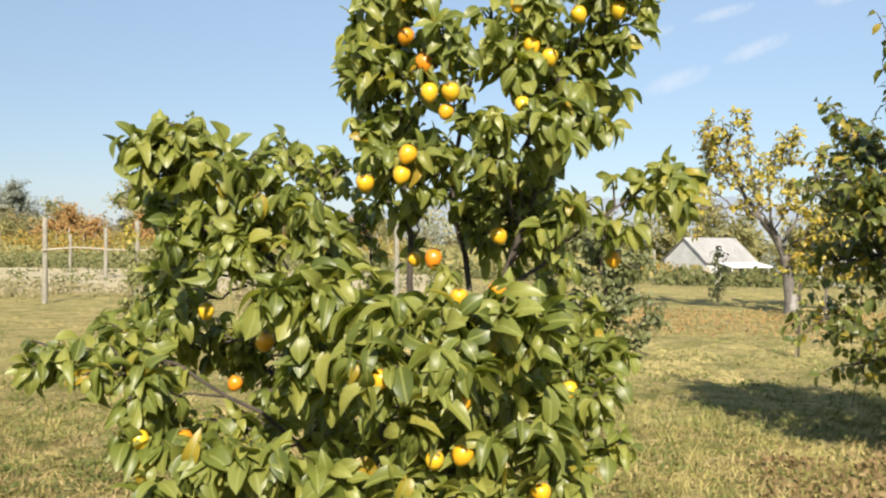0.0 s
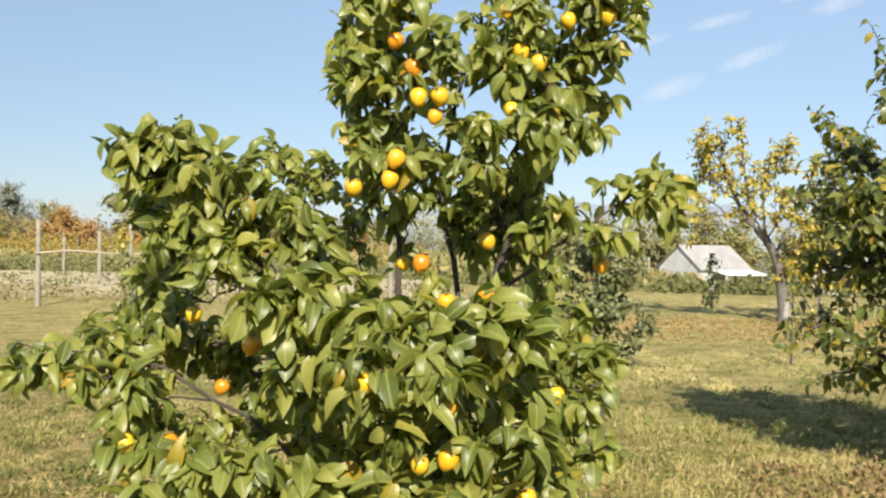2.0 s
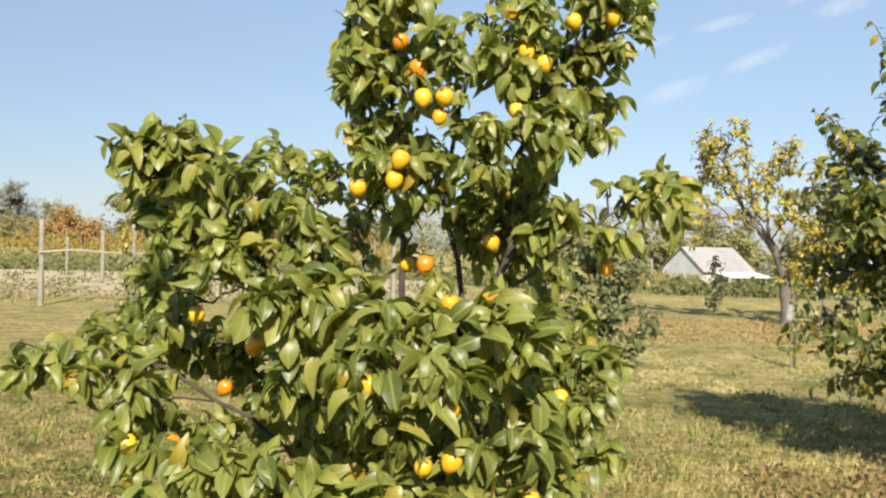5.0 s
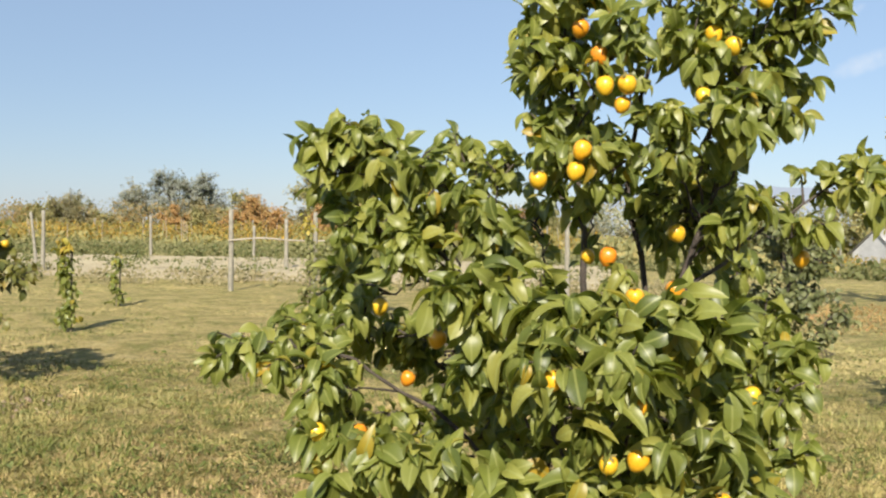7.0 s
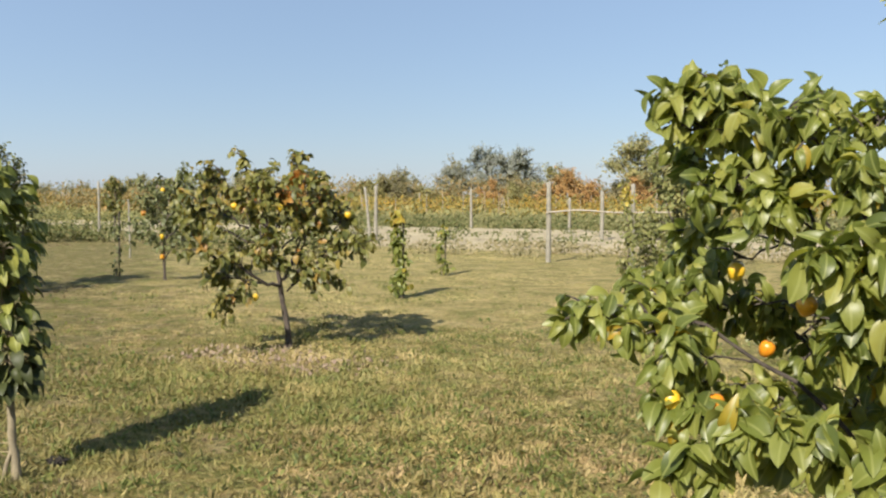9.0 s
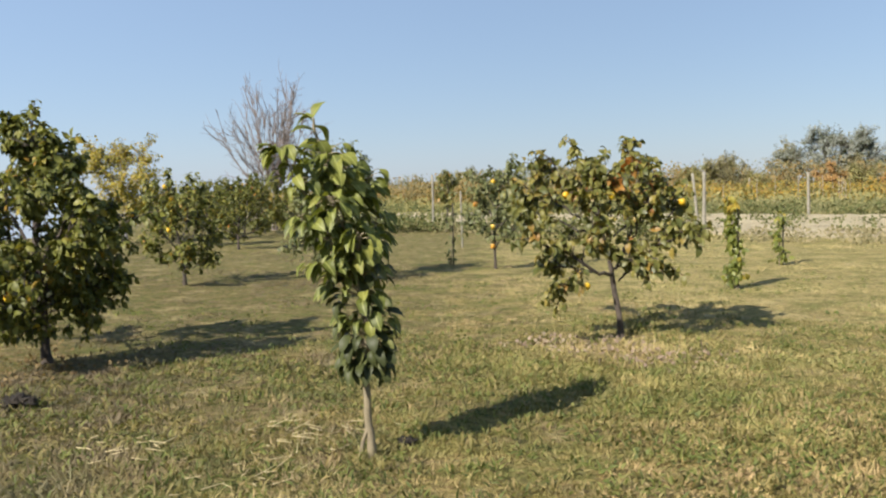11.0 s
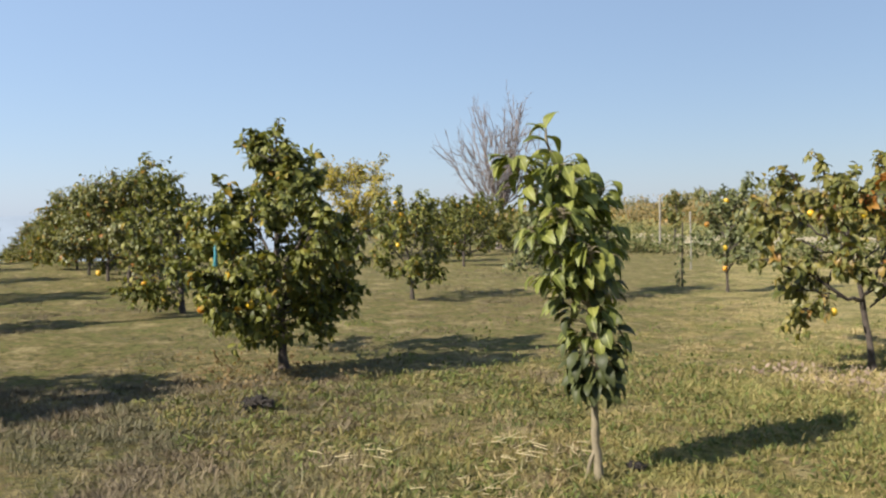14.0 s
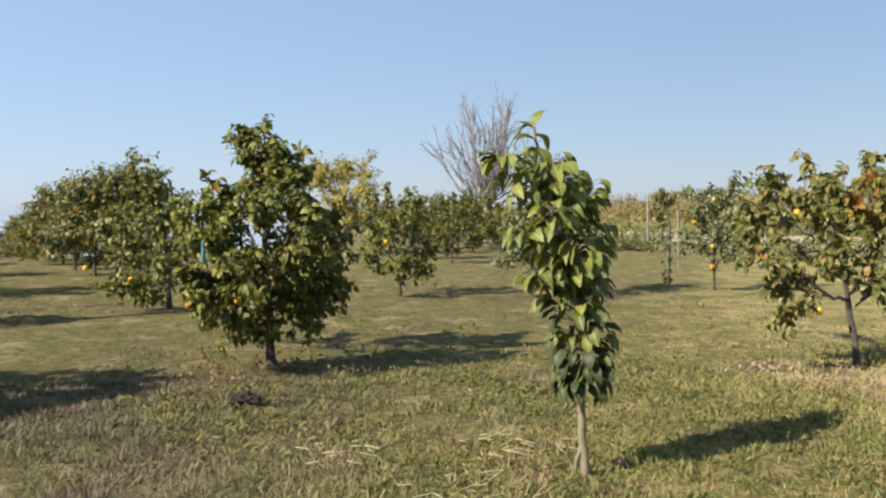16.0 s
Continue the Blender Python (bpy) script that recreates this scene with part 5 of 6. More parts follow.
turning_grown.limb(0.016, 0.5, 9, [(-0.01, 0.04, 0.65), (0.22, 0.08, 0.84), (0.43, 0.1, 0.99), (0.6, 0.16, 1.17)])
turning_grown.limb(0.01, 0.4, 6, [(0.33, 0.09, 0.92), (0.44, 0.24, 1.29), (0.51, 0.3, 1.47)])
turning_grown.limb(0.01, 0.4, 6, [(0.4, 0.08, 0.98), (0.63, 0.12, 1.06), (0.72, 0.17, 1.08)])
turning_grown.limb(0.01, 0.5, 5, [(-0.05, 0.01, 0.59), (0.21, -0.11, 0.76), (0.42, -0.1, 0.77)])
turning_grown.limb(0.01, 0.3, 5, [(-0.11, -0.03, 0.68), (0.2, -0.24, 0.83), (0.31, -0.24, 0.84)])
turning_grown.limb(0.012, 0.4, 8, [(-0.2, -0.05, 1.1), (-0.1, -0.33, 1.41), (-0.07, -0.41, 1.7)])
turning_grown.limb(0.012, 0.4, 8, [(-0.16, -0.04, 0.98), (-0.22, 0.53, 1.27), (-0.19, 0.81, 1.52)])
turning_grown.limb(0.012, 0.4, 8, [(-0.21, -0.06, 1.13), (-0.54, 0.23, 1.46), (-0.59, 0.4, 1.84)])
turning_grown.clothe(leaf_ochre, ROUGH_LEAF, 300, (0.2, -0.1, 1.72, 0.24), 0.006)
for at in ((0.17, -0.39, 1.52), (-0.07, -0.48, 0.61), (0.22, -0.11, 1.71), (0.57, 0.22, 1.44), (-0.35, -0.48, 1.53), (-0.03, -0.42, 1.15)):
    hang_fruit(turning, at, 0.075, np.random.default_rng(int(at[2] * 100)))
low_fruit = orchard_tree(-13.55, 13.84, 1.92, 0.78, 0.72, "small green fruit tree with yellow fruit on a thin trunk", leaf_small, 207, 1700, 0.11, 0.03, 9, 0, narrow=0.5)
orchard_tree(3.8, 6.95, 2.75, 1.15, 0.75, "dense green persimmon tree with few orange fruit", leaf_mid, 208, 9000, 0.105, 0.055, 26, 12, narrow=0.15, cone=0.12, single=150, lean=(-0.1, 0))
orchard_tree(1.5, 9.0, 1.8, 0.5, 0.8, "small brownish-green fruit tree behind the big one", leaf_small, 209, 2600, 0.075, 0.03, 8, 0, narrow=0.4)
orchard_tree(-26.6, 24.8, 2.3, 0.5, 1.2, "small ochre tree beside the fence post", leaf_turning, 210, 500, 0.16, 0.03, 6, 0, narrow=0.3)
orchard_tree(-31.0, 14.4, 3.35, 1.6, 0.9, "bright yellow autumn tree behind the orchard row", leaf_yellow, 211, 6500, 0.115, 0.06, 13, 0, narrow=0.4, bark=bark_pale)
walnut = hold("yellow_tree", 7.72, 21.93, "sparse yellow-leaved tree with a leaning grey trunk", "tree", "orchard trees")
walnut_grown = Limbed(walnut, 212, (-0.3, 0.0, 2.6), 0.125, 0.46, bark_walnut, 0.75, 6.5, 6, 0.4, 3)
walnut_grown.stem(0.13, 0.085, [(-0.02, -0, -0.13), (-0.06, 0.01, 0.43), (-0.13, 0.01, 1.07), (-0.32, 0.02, 1.63), (-0.68, 0.02, 2.1)])
walnut_grown.limb(0.07, 0.4, 7, [(-0.66, 0.02, 2.05), (-1.12, -0.07, 2.63), (-1.45, -0.17, 3.31), (-1.62, -0.16, 4.13)])
walnut_grown.limb(0.045, 0.55, 3, [(-0.74, 0.02, 2.14), (-1.4, -0.28, 2.38), (-2.08, -0.48, 2.35), (-2.78, -0.59, 2.26)])
walnut_grown.limb(0.05, 0.4, 8, [(-0.75, 0.02, 2.2), (-0.85, 0.33, 2.97), (-0.89, 0.44, 3.75), (-0.99, 0.45, 4.46)])
walnut_grown.limb(0.05, 0.35, 9, [(-0.45, 0.02, 1.82), (-0.63, -0.27, 2.63), (-0.45, -0.36, 3.31), (-0.27, -0.35, 3.87)])
walnut_grown.limb(0.045, 0.35, 8, [(-0.23, 0.02, 1.57), (0.21, 0.23, 2.34), (0.56, 0.34, 3.12), (0.75, 0.35, 3.63)])
walnut_grown.limb(0.035, 0.3, 7, [(-1.03, -0.07, 2.57), (-1.27, 0.43, 2.91), (-1.61, 0.63, 3.37), (-1.65, 0.64, 3.83)])
walnut_grown.limb(0.035, 0.3, 8, [(-0.23, 0.02, 1.45), (0.06, -0.38, 1.7), (0.36, -0.57, 2.07), (0.54, -0.57, 2.57)])
walnut_grown.limb(0.03, 0.3, 7, [(-0.17, 0.02, 1.32), (0.14, -0.18, 1.33), (0.29, -0.28, 1.7)])
walnut_grown.limb(0.03, 0.3, 7, [(-0.45, 0.02, 1.82), (-0.35, -0.47, 2.32), (-0.27, -0.57, 2.81)])
walnut_grown.limb(0.03, 0.3, 6, [(-0.55, 0.02, 1.95), (-1, -0.57, 2.55), (-0.98, -0.67, 3.04)])
walnut_grown.limb(0.025, 0.5, 3, [(-1.4, -0.28, 2.38), (-1.87, -0.38, 2.67), (-2.25, -0.38, 2.86)])
walnut_grown.limb(0.025, 0.4, 4, [(-1.45, -0.17, 3.31), (-1.74, -0.06, 3.82), (-1.99, -0.06, 4.01)])
walnut_grown.clothe(leaf_yellow, ROUGH_LEAF, thin=0.012)
part("trunk_base", mesh_from("trunk_base", *tube([(0, 0, -0.03), (0.0, 0.0, 0.25), (-0.01, 0.0, 0.5)], 0.15, 0.118, 12, 1, np.random.default_rng(6)), bark_lime), walnut, "pale lime-washed foot of the trunk")
orchard_tree(9.1, 23.6, 2.5, 0.95, 0.8, "low yellow and green tree beside the big yellow one", leaf_yellow, 213, 1500, 0.14, 0.04, 9, 0, bark=bark_walnut)
young_plant(6.75, 24.5, 1.4, 0.28, "small green young tree before the house", leaf_small, 221, 260, 0.11)
for at in ((0.06, -0.1, 0.5), (0.1, -0.15, 0.88), (-0.28, -0.22, 1.32), (-0.03, 0.02, 1.75)):
    hang_fruit(low_fruit, at, 0.1, np.random.default_rng(8))
young_plant(4.88, 13.7, 1.2, 0.11, "thin seedling tied to a tall dark stake", leaf_sapling, 222, 60, 0.085, 1.05, stake_width=0.02)
young_plant(-8.0, 13.2, 1.35, 0.17, "slender young tree clothed in leaves, yellow at the tip", leaf_near, 223, 420, 0.12, 1.25, yellow_top=True)
young_plant(-9.6, 17.57, 0.98, 0.17, "short young tree with sparse green leaves", leaf_near, 224, 170, 0.12, 0.9)
young_plant(-5.05, 16.4, 1.15, 0.34, "bushy young tree with a white trunk guard", leaf_light, 225, 420, 0.1, 0.0, tube_guard=True)
young_plant(-5.5, 16.8, 1.78, 0.2, "thin staked young tree with a yellow-green tip", leaf_light, 227, 420, 0.1, 1.3, yellow_top=True)
orchard_tree(-4.45, 16.1, 2.3, 0.72, 0.4, "airy light green fruit tree with small leaves", leaf_light, 228, 2600, 0.085, 0.03, 14, 0, narrow=0.6)
young_plant(-14.9, 13.9, 1.1, 0.15, "thin young tree by a stake", leaf_small, 226, 90, 0.1, 1.3)


def bare_tree(x, y, height, seed):
    """A leafless tree of many upright branches."""
    rng = np.random.default_rng(seed)
    tree = hold("bare_tree", x, y, "tall leafless grey tree with fanned upright branches", "tree")
    fork = 1.5
    part("trunk", mesh_from("trunk", *tube(curve_points([(0, 0, -0.1), (0.05, 0, 0.8), (0.1, 0.05, fork + 0.3)], 8), 0.15, 0.1, 8, 1, rng), bark_far), tree)
    twigs = []
    for k in range(20):
        a = k * 2.4
        spread = rng.uniform(0.3, 1.0) * 0.34 * height
        tip = np.array([math.cos(a) * spread, math.sin(a) * spread, height * (1.02 - 0.3 * (spread / (0.34 * height)) ** 2) * rng.uniform(0.86, 1.0)])
        root = np.array([0.1, 0.05, fork + rng.uniform(-0.2, 0.3)])
        mid = root + (tip - root) * 0.42 + (0, 0, -0.05 * height) + np.array([math.cos(a), math.sin(a), 0]) * spread * 0.18
        line = curve_points([root, mid, tip], 14)
        line[2:] += rng.normal(0, 0.03, (12, 3))
        part("branch", mesh_from("branch", *tube(line, 0.042, 0.008, 6, 0.9, rng), bark_far), tree)
        for s in range(13):
            j = int(rng.integers(3, 13))
            d = unit(rng.normal(0, 0.42, 3) + unit(tip - root) + (0, 0, 0.3))
            ln = rng.uniform(0.4, 1.3)
            side = curve_points([line[j], line[j] + d * ln * 0.5 + rng.normal(0, 0.03, 3), line[j] + d * ln + (0, 0, 0.12)], 6)
            twigs.append(tube(side, 0.02, 0.008, 4))
            for q in range(4):
                e = side[int(rng.integers(2, 6))]
                d2 = unit(d + rng.normal(0, 0.45, 3))
                twigs.append(tube([e, e + d2 * 0.2, e + d2 * rng.uniform(0.3, 0.5)], 0.011, 0.005, 3))
    part("twigwork", mesh_from("twigwork", *joined(twigs), bark_far), tree, kind="stuff")


bare_tree(-35.0, 22.8, 5.95, 301)


# ---- the sapling and its straw ----
def build_sapling():
    rng = np.random.default_rng(401)
    tree = hold("persimmon_sapling", -4.83, 3.68, "slender persimmon sapling with large fresh green leaves", "young tree")
    stem = curve_points([(0.02, 0.03, -0.06), (0.01, 0.03, 0.11), (0, 0.02, 0.21), (0, 0.02, 0.34), (-0.01, 0.02, 0.47), (-0.01, 0.04, 0.62), (-0.01, 0.02, 0.83), (-0.01, -0.03, 1.13), (-0.02, -0.09, 1.39), (-0.02, -0.14, 1.64), (-0.04, -0.19, 1.78), (-0.06, -0.26, 1.92), (-0.06, -0.27, 2.01)], 40)
    part("trunk", mesh_from("trunk", *tube(stem, 0.027, 0.005, 10, 0.75, rng), bark_grey), tree)
    foot = curve_points([(-0.02, -0.04, -0.05), (-0.01, -0.01, 0.1), (0.01, 0.03, 0.21)], 8)
    part("root_shoot", mesh_from("root_shoot", *tube(foot, 0.011, 0.014, 8, 1, rng), bark_grey), tree, "second crooked stem joining the trunk")
    shoots = [curve_points(p, 12) for p in (
        ((-0.02, -0.09, 1.39), (-0.01, -0.29, 1.5), (-0.01, -0.43, 1.64), (-0.01, -0.5, 1.78), (-0.02, -0.53, 1.81)),
        ((-0.02, -0.09, 1.39), (-0.09, 0.07, 1.55), (-0.1, 0.16, 1.68)),
        ((-0.02, -0.04, 1.16), (0.01, -0.27, 1.33), (0.03, -0.43, 1.45)),
        ((-0.01, -0.03, 1.13), (-0.09, 0.15, 1.28), (-0.11, 0.22, 1.44)),
        ((-0.01, -0.01, 1), (0, -0.2, 1.13), (-0.01, -0.31, 1.17)),
        ((-0.03, -0.12, 1.55), (-0.13, -0.19, 1.64), (-0.16, -0.24, 1.71)),
        ((-0.02, -0.05, 1.29), (0.13, -0.26, 1.45), (0.15, -0.31, 1.55)),
        ((-0.01, -0.02, 1.05), (-0.17, 0.1, 1.18), (-0.27, 0.16, 1.3)),
        ((-0.01, -0.03, 1.13), (0.14, -0.13, 1.24), (0.26, -0.2, 1.34)),
    )]
    leaves, shaded_low, twigs = [], [], []

    def whorl(p, count, size, reach, drop, store):
        spin = rng.uniform(0, 6.28)
        for k in range(count):
            spin += 2.4 + rng.uniform(-0.3, 0.3)
            r = np.array([math.cos(spin), math.sin(spin), 0.0])
            ln = reach * rng.uniform(0.3, 1.0)
            end = p + r * ln + (0, 0, ln * rng.uniform(-0.1, 0.7))
            twigs.append(tube(curve_points([p, (p + end) / 2 + (0, 0, 0.01), end], 4), 0.003, 0.0016, 5))
            way = unit(r + (0, 0, -rng.uniform(*drop)))
            up = unit(0.5 * r + (0, -0.4, 0.85) + rng.normal(0, 0.25, 3))
            store.append((end, way, up, size * rng.uniform(0.7, 1.15)))

    for shoot in shoots:
        twigs.append(tube(shoot, 0.008, 0.003, 6))
        for p in shoot[3:]:
            whorl(p, 4, 0.115, 0.08, (0.0, 1.0), leaves)
    # low whorls mostly take the leaf colour with shade painted in
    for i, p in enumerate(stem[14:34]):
        whorl(p, 10 if i > 9 else 22, 0.115, 0.12 + 0.008 * min(i, 8) if i < 14 else 0.135, (0.1, 1.2) if i > 5 else (0.1, 1.3), leaves if i > 9 or (i > 3 and i % 2) else shaded_low)
    # the bare-stemmed leader with a few large leaves in tiers
    for i, (turn, lift, size) in enumerate(((200, 0.1, 0.15), (20, -0.9, 0.14), (230, 0.2, 0.14), (100, -0.3, 0.13), (215, 0.35, 0.13), (60, 1.6, 0.13), (190, 0.0, 0.12))):
        a = radians(turn)
        leaves.append((stem[34 + min(5, i)], unit((0.3 * math.cos(a), math.sin(a), lift)), unit((0.2, -0.3, 1)), size))
    tip = shoots[0][-1]
    for turn, lift, size in ((250, 0.35, 0.15), (200, -0.35, 0.15), (290, -0.1, 0.13), (120, 0.1, 0.12)):
        a = radians(turn)
        leaves.append((tip, unit((0.5 * math.cos(a), math.sin(a), lift)), unit((0.3, -0.3, 1)), size))
    part("twigwork", mesh_from("twigwork", *joined(twigs), bark_grey), tree, kind="stuff")
    single_leaves(tree, leaves, leaf_sapling)
    single_leaves(tree, shaded_low, leaf_shaded)
    hang_fruit(tree, (-0.07, 0.07, 1.1), 0.07, rng, True)


build_sapling()


def straw_pile():
    rng = np.random.default_rng(402)
    pieces = []
    for k in range(80):
        n = k % 9
        cx, cy = -5.35 + 0.6 * math.sin(n * 2.3), 3.1 + 0.6 * math.cos(n * 1.7)
        x, y = cx + rng.normal(0, 0.16), cy + rng.normal(0, 0.16)
        a, ln = rng.uniform(0, 3.14), rng.uniform(0.03, 0.2) * rng.uniform(0.4, 1.0)
        d = np.array([math.cos(a), math.sin(a), rng.normal(0.08, 0.16)]) * ln
        p = np.array([x, y, gz(x, y) + 0.065 + abs(rng.normal(0, 0.025))])
        pieces.append(tube([p, p + d * 0.5, p + d], 0.0034, 0.002, 4))
    tagged(new("straw", mesh_from("straw", *joined(pieces), straw_mat)), "dry straw stalks scattered round the sapling", "straw", kind="stuff")


straw_pile()


def molehill(x, y, wide, seed):
    rng = np.random.default_rng(seed)
    bm = bmesh.new()
    bmesh.ops.create_icosphere(bm, subdivisions=4, radius=1.0)
    for v in bm.verts:
        n = 1 + 0.7 * noise.noise(v.co * 2.2 + Vector((seed, 0, 0))) + 0.5 * noise.noise(v.co * 5.0) + 0.35 * noise.noise(v.co * 11.0)
        v.co = Vector((v.co.x * wide * n * 1.4, v.co.y * wide * n, max(-0.05, v.co.z * wide * 0.34 * n * n)))
    ob = new("molehill", bm_mesh("molehill", bm, soil_dark, True))
    ob.matrix_world = pose(x, y, gz(x, y) + 0.045, 0, 0, rng.uniform(0, 90))
    tagged(ob, "low heap of fresh dark soil in the grass", "molehill")


molehill(-7.85, 2.72, 0.11, 3)
molehill(-4.8, 3.98, 0.04, 5)

TUFT_BLADE = leaf_shape(0.2, 0.2, 0.4, rows=2)
for area, seed in (((-8.6, -1.5, 1.9, 7.0), 55), ((-7.5, 5.5, 4.3, 10.5), 56)):
    scatter("green_tufts", "short green tufts in the mown grass", "grass", 12000, area, 0.035, 0.06, leaf_lawn, seed, 620, spread=0.065, shape=TUFT_BLADE)
    scatter("dry_tufts", "short dry tan tufts in the mown grass", "grass", 12000, area, 0.035, 0.06, leaf_clump, seed + 20, 620, spread=0.07, shape=TUFT_BLADE)
scatter("lawn_weeds", "low broad-leaved green weeds in the orchard grass", "weeds", 5000, (-13, 6, 4.0, 16), 0.04, 0.045, leaf_lawn, 54, 500, spread=0.14, shape=ROUGH_LEAF)
scatter("dry_weeds", "reddish-brown dry weeds in the mown grass", "weeds", 1500, (2.1, 3.6, 5.7, 7.0), 0.12, 0.05, leaf_dry, 57, 90, spread=0.12, shape=ROUGH_LEAF)
scatter("dried_flowers", "patch of faded pink flowers in dry grass under a tree", "flowers", 520, (-6.9, -5.0, 7.1, 8.1), 0.07, 0.045, flower_mat, 51, 60, spread=0.16, shape=ROUGH_LEAF)
scatter("fallen_leaves", "yellow leaves fallen on the grass under a tree", "leaves", 3000, (2.8, 10.0, 16.0, 22.5), 0.05, 0.065, leaf_fallen, 52, 260, spread=0.5, shape=ROUGH_LEAF)
scatter("dry_leaves", "brown fallen leaves under the orchard row", "leaves", 420, (-10.9, -8.8, 2.7, 4.2), 0.05, 0.05, leaf_dry, 53, 60, spread=0.25, shape=ROUGH_LEAF)

v, f = tube([(0.86, -0.95, 1.28), (0.87, -0.95, 1.2), (0.85, -0.95, 1.1)], 0.01, 0.022, 6, 1, np.random.default_rng(9))
part("ribbon", mesh_from("ribbon", v, f, plastic_teal), row_tree, "strip of teal plastic tied to a limb")


# ---- the big persimmon tree ----
NEAR = hold("persimmon_tree", -0.07, 2.75, "large persimmon tree full of glossy green leaves and ripe fruit", "fruit tree", "orchard trees")
big = Limbed(NEAR, 501, (0.0, 0.1, 1.1), 0.06, 0.11, bark_dark, 0.46, 1.6, 7, 0.65)
big.stem(0.055, 0.034, [(0.02, 0.0, -0.06), (0.03, 0.01, 0.3), (0.03, 0.0, 0.55), (0.02, 0.0, 0.74)])
big.leaf, big.many = (0.06, 1.6)
big.limb(0.024, 0.3, 16, [(0.02, -0.01, 0.7), (-0.01, -0.01, 1.17), (-0.03, 0.01, 1.54), (-0.05, 0.03, 1.76), (-0.07, 0.03, 1.97), (-0.09, 0.03, 2.19), (-0.1, 0.04, 2.43), (-0.11, 0.04, 2.66)])
big.limb(0.022, 0.35, 10, [(0.02, -0.01, 0.7), (0.09, 0.04, 1.17), (0.14, 0.09, 1.49), (0.08, 0.11, 1.73), (0.11, 0.11, 1.97), (0.17, 0.11, 2.18), (0.21, 0.1, 2.37), (0.24, 0.1, 2.6)])
big.limb(0.024, 0.42, 14, [(0.02, -0.01, 0.7), (0.14, -0.04, 1.15), (0.21, -0.05, 1.46), (0.28, -0.05, 1.68), (0.33, -0.05, 1.9), (0.39, -0.06, 2.09), (0.42, -0.08, 2.27), (0.45, -0.08, 2.5)])
big.limb(0.008, 0.3, 7, [(-0.07, 0.03, 1.97), (-0.11, -0.03, 2.06), (-0.15, -0.09, 2.09)])
big.limb(0.008, 0.3, 6, [(-0.08, 0.03, 2.11), (-0.12, -0.03, 2.21), (-0.15, -0.08, 2.28)])
big.limb(0.008, 0.3, 6, [(-0.08, 0.03, 2.13), (-0.03, -0.08, 2.23), (0.01, -0.14, 2.29)])
big.limb(0.008, 0.2, 7, [(-0.06, 0.03, 1.91), (0, -0.13, 2), (0.03, -0.2, 2.07), (0.06, -0.23, 2.13)])
big.limb(0.007, 0.3, 5, [(-0.05, 0.03, 1.76), (-0.09, -0.03, 1.85), (-0.14, -0.07, 1.9)])
big.limb(0.007, 0.3, 5, [(-0.04, 0.02, 1.65), (-0.1, 0.1, 1.73), (-0.16, 0.15, 1.79)])
big.limb(0.007, 0.3, 5, [(-0.04, 0.02, 1.68), (-0.07, -0.15, 1.77), (-0.08, -0.23, 1.82)])
big.limb(0.007, 0.3, 5, [(-0.03, 0.01, 1.6), (0.02, -0.15, 1.75), (0.03, -0.23, 1.84)])
big.limb(0.007, 0.3, 5, [(0.08, 0.11, 1.73), (0.03, 0, 1.81), (0.01, -0.03, 1.88)])
big.limb(0.006, 0.4, 4, [(0.11, 0.11, 1.97), (0.14, -0.05, 1.87), (0.16, -0.13, 1.88)])
big.limb(0.006, 0.4, 4, [(0.11, 0.11, 1.97), (0.06, 0.05, 2.09), (0.08, 0.03, 2.16)])
big.limb(0.009, 0.35, 10, [(0.28, -0.05, 1.68), (0.26, -0.2, 1.83), (0.29, -0.3, 1.91), (0.32, -0.35, 1.9)])
big.limb(0.009, 0.35, 10, [(0.28, -0.05, 1.68), (0.35, -0.2, 1.8), (0.39, -0.27, 1.89), (0.41, -0.3, 1.9)])
big.limb(0.008, 0.35, 7, [(0.28, -0.05, 1.65), (0.2, -0.25, 1.78), (0.18, -0.33, 1.87)])
big.limb(0.008, 0.3, 6, [(0.33, -0.05, 1.9), (0.28, -0.13, 2.06), (0.23, -0.16, 2.14)])
big.limb(0.008, 0.3, 6, [(0.37, -0.07, 2.02), (0.31, -0.14, 2.16), (0.28, -0.18, 2.24)])
big.limb(0.008, 0.3, 7, [(0.39, -0.06, 2.09), (0.46, -0.08, 2.13), (0.52, -0.1, 2.16)])
big.limb(0.007, 0.3, 6, [(0.4, -0.06, 2.12), (0.46, -0.12, 2.23), (0.5, -0.16, 2.28)])
big.limb(0.007, 0.3, 5, [(0.42, -0.08, 2.27), (0.52, -0.1, 2.29), (0.57, -0.12, 2.21)])
big.limb(0.007, 0.3, 6, [(0.33, -0.05, 1.9), (0.43, -0.03, 2), (0.49, 0, 2.05)])
big.limb(0.007, 0.3, 5, [(0.17, 0.11, 2.18), (0.21, 0, 2.1), (0.23, -0.07, 2.07)])
big.limb(0.009, 0.3, 8, [(0.28, -0.05, 1.65), (0.23, 0.1, 1.7), (0.2, 0.2, 1.77)])
big.limb(0.009, 0.3, 9, [(0.24, -0.05, 1.54), (0.31, 0.1, 1.62), (0.36, 0.2, 1.71)])
big.limb(0.009, 0.3, 7, [(0.25, -0.05, 1.59), (0.32, -0.15, 1.64), (0.39, -0.2, 1.69)])
big.limb(0.013, 0.55, 9, [(0.21, -0.05, 1.46), (0.38, -0.01, 1.59), (0.49, 0.01, 1.67), (0.57, 0.03, 1.73), (0.66, 0.03, 1.79), (0.73, 0.03, 1.79)])
big.limb(0.006, 0.3, 5, [(0.57, 0.03, 1.73), (0.64, -0.01, 1.74), (0.7, -0.05, 1.73)])
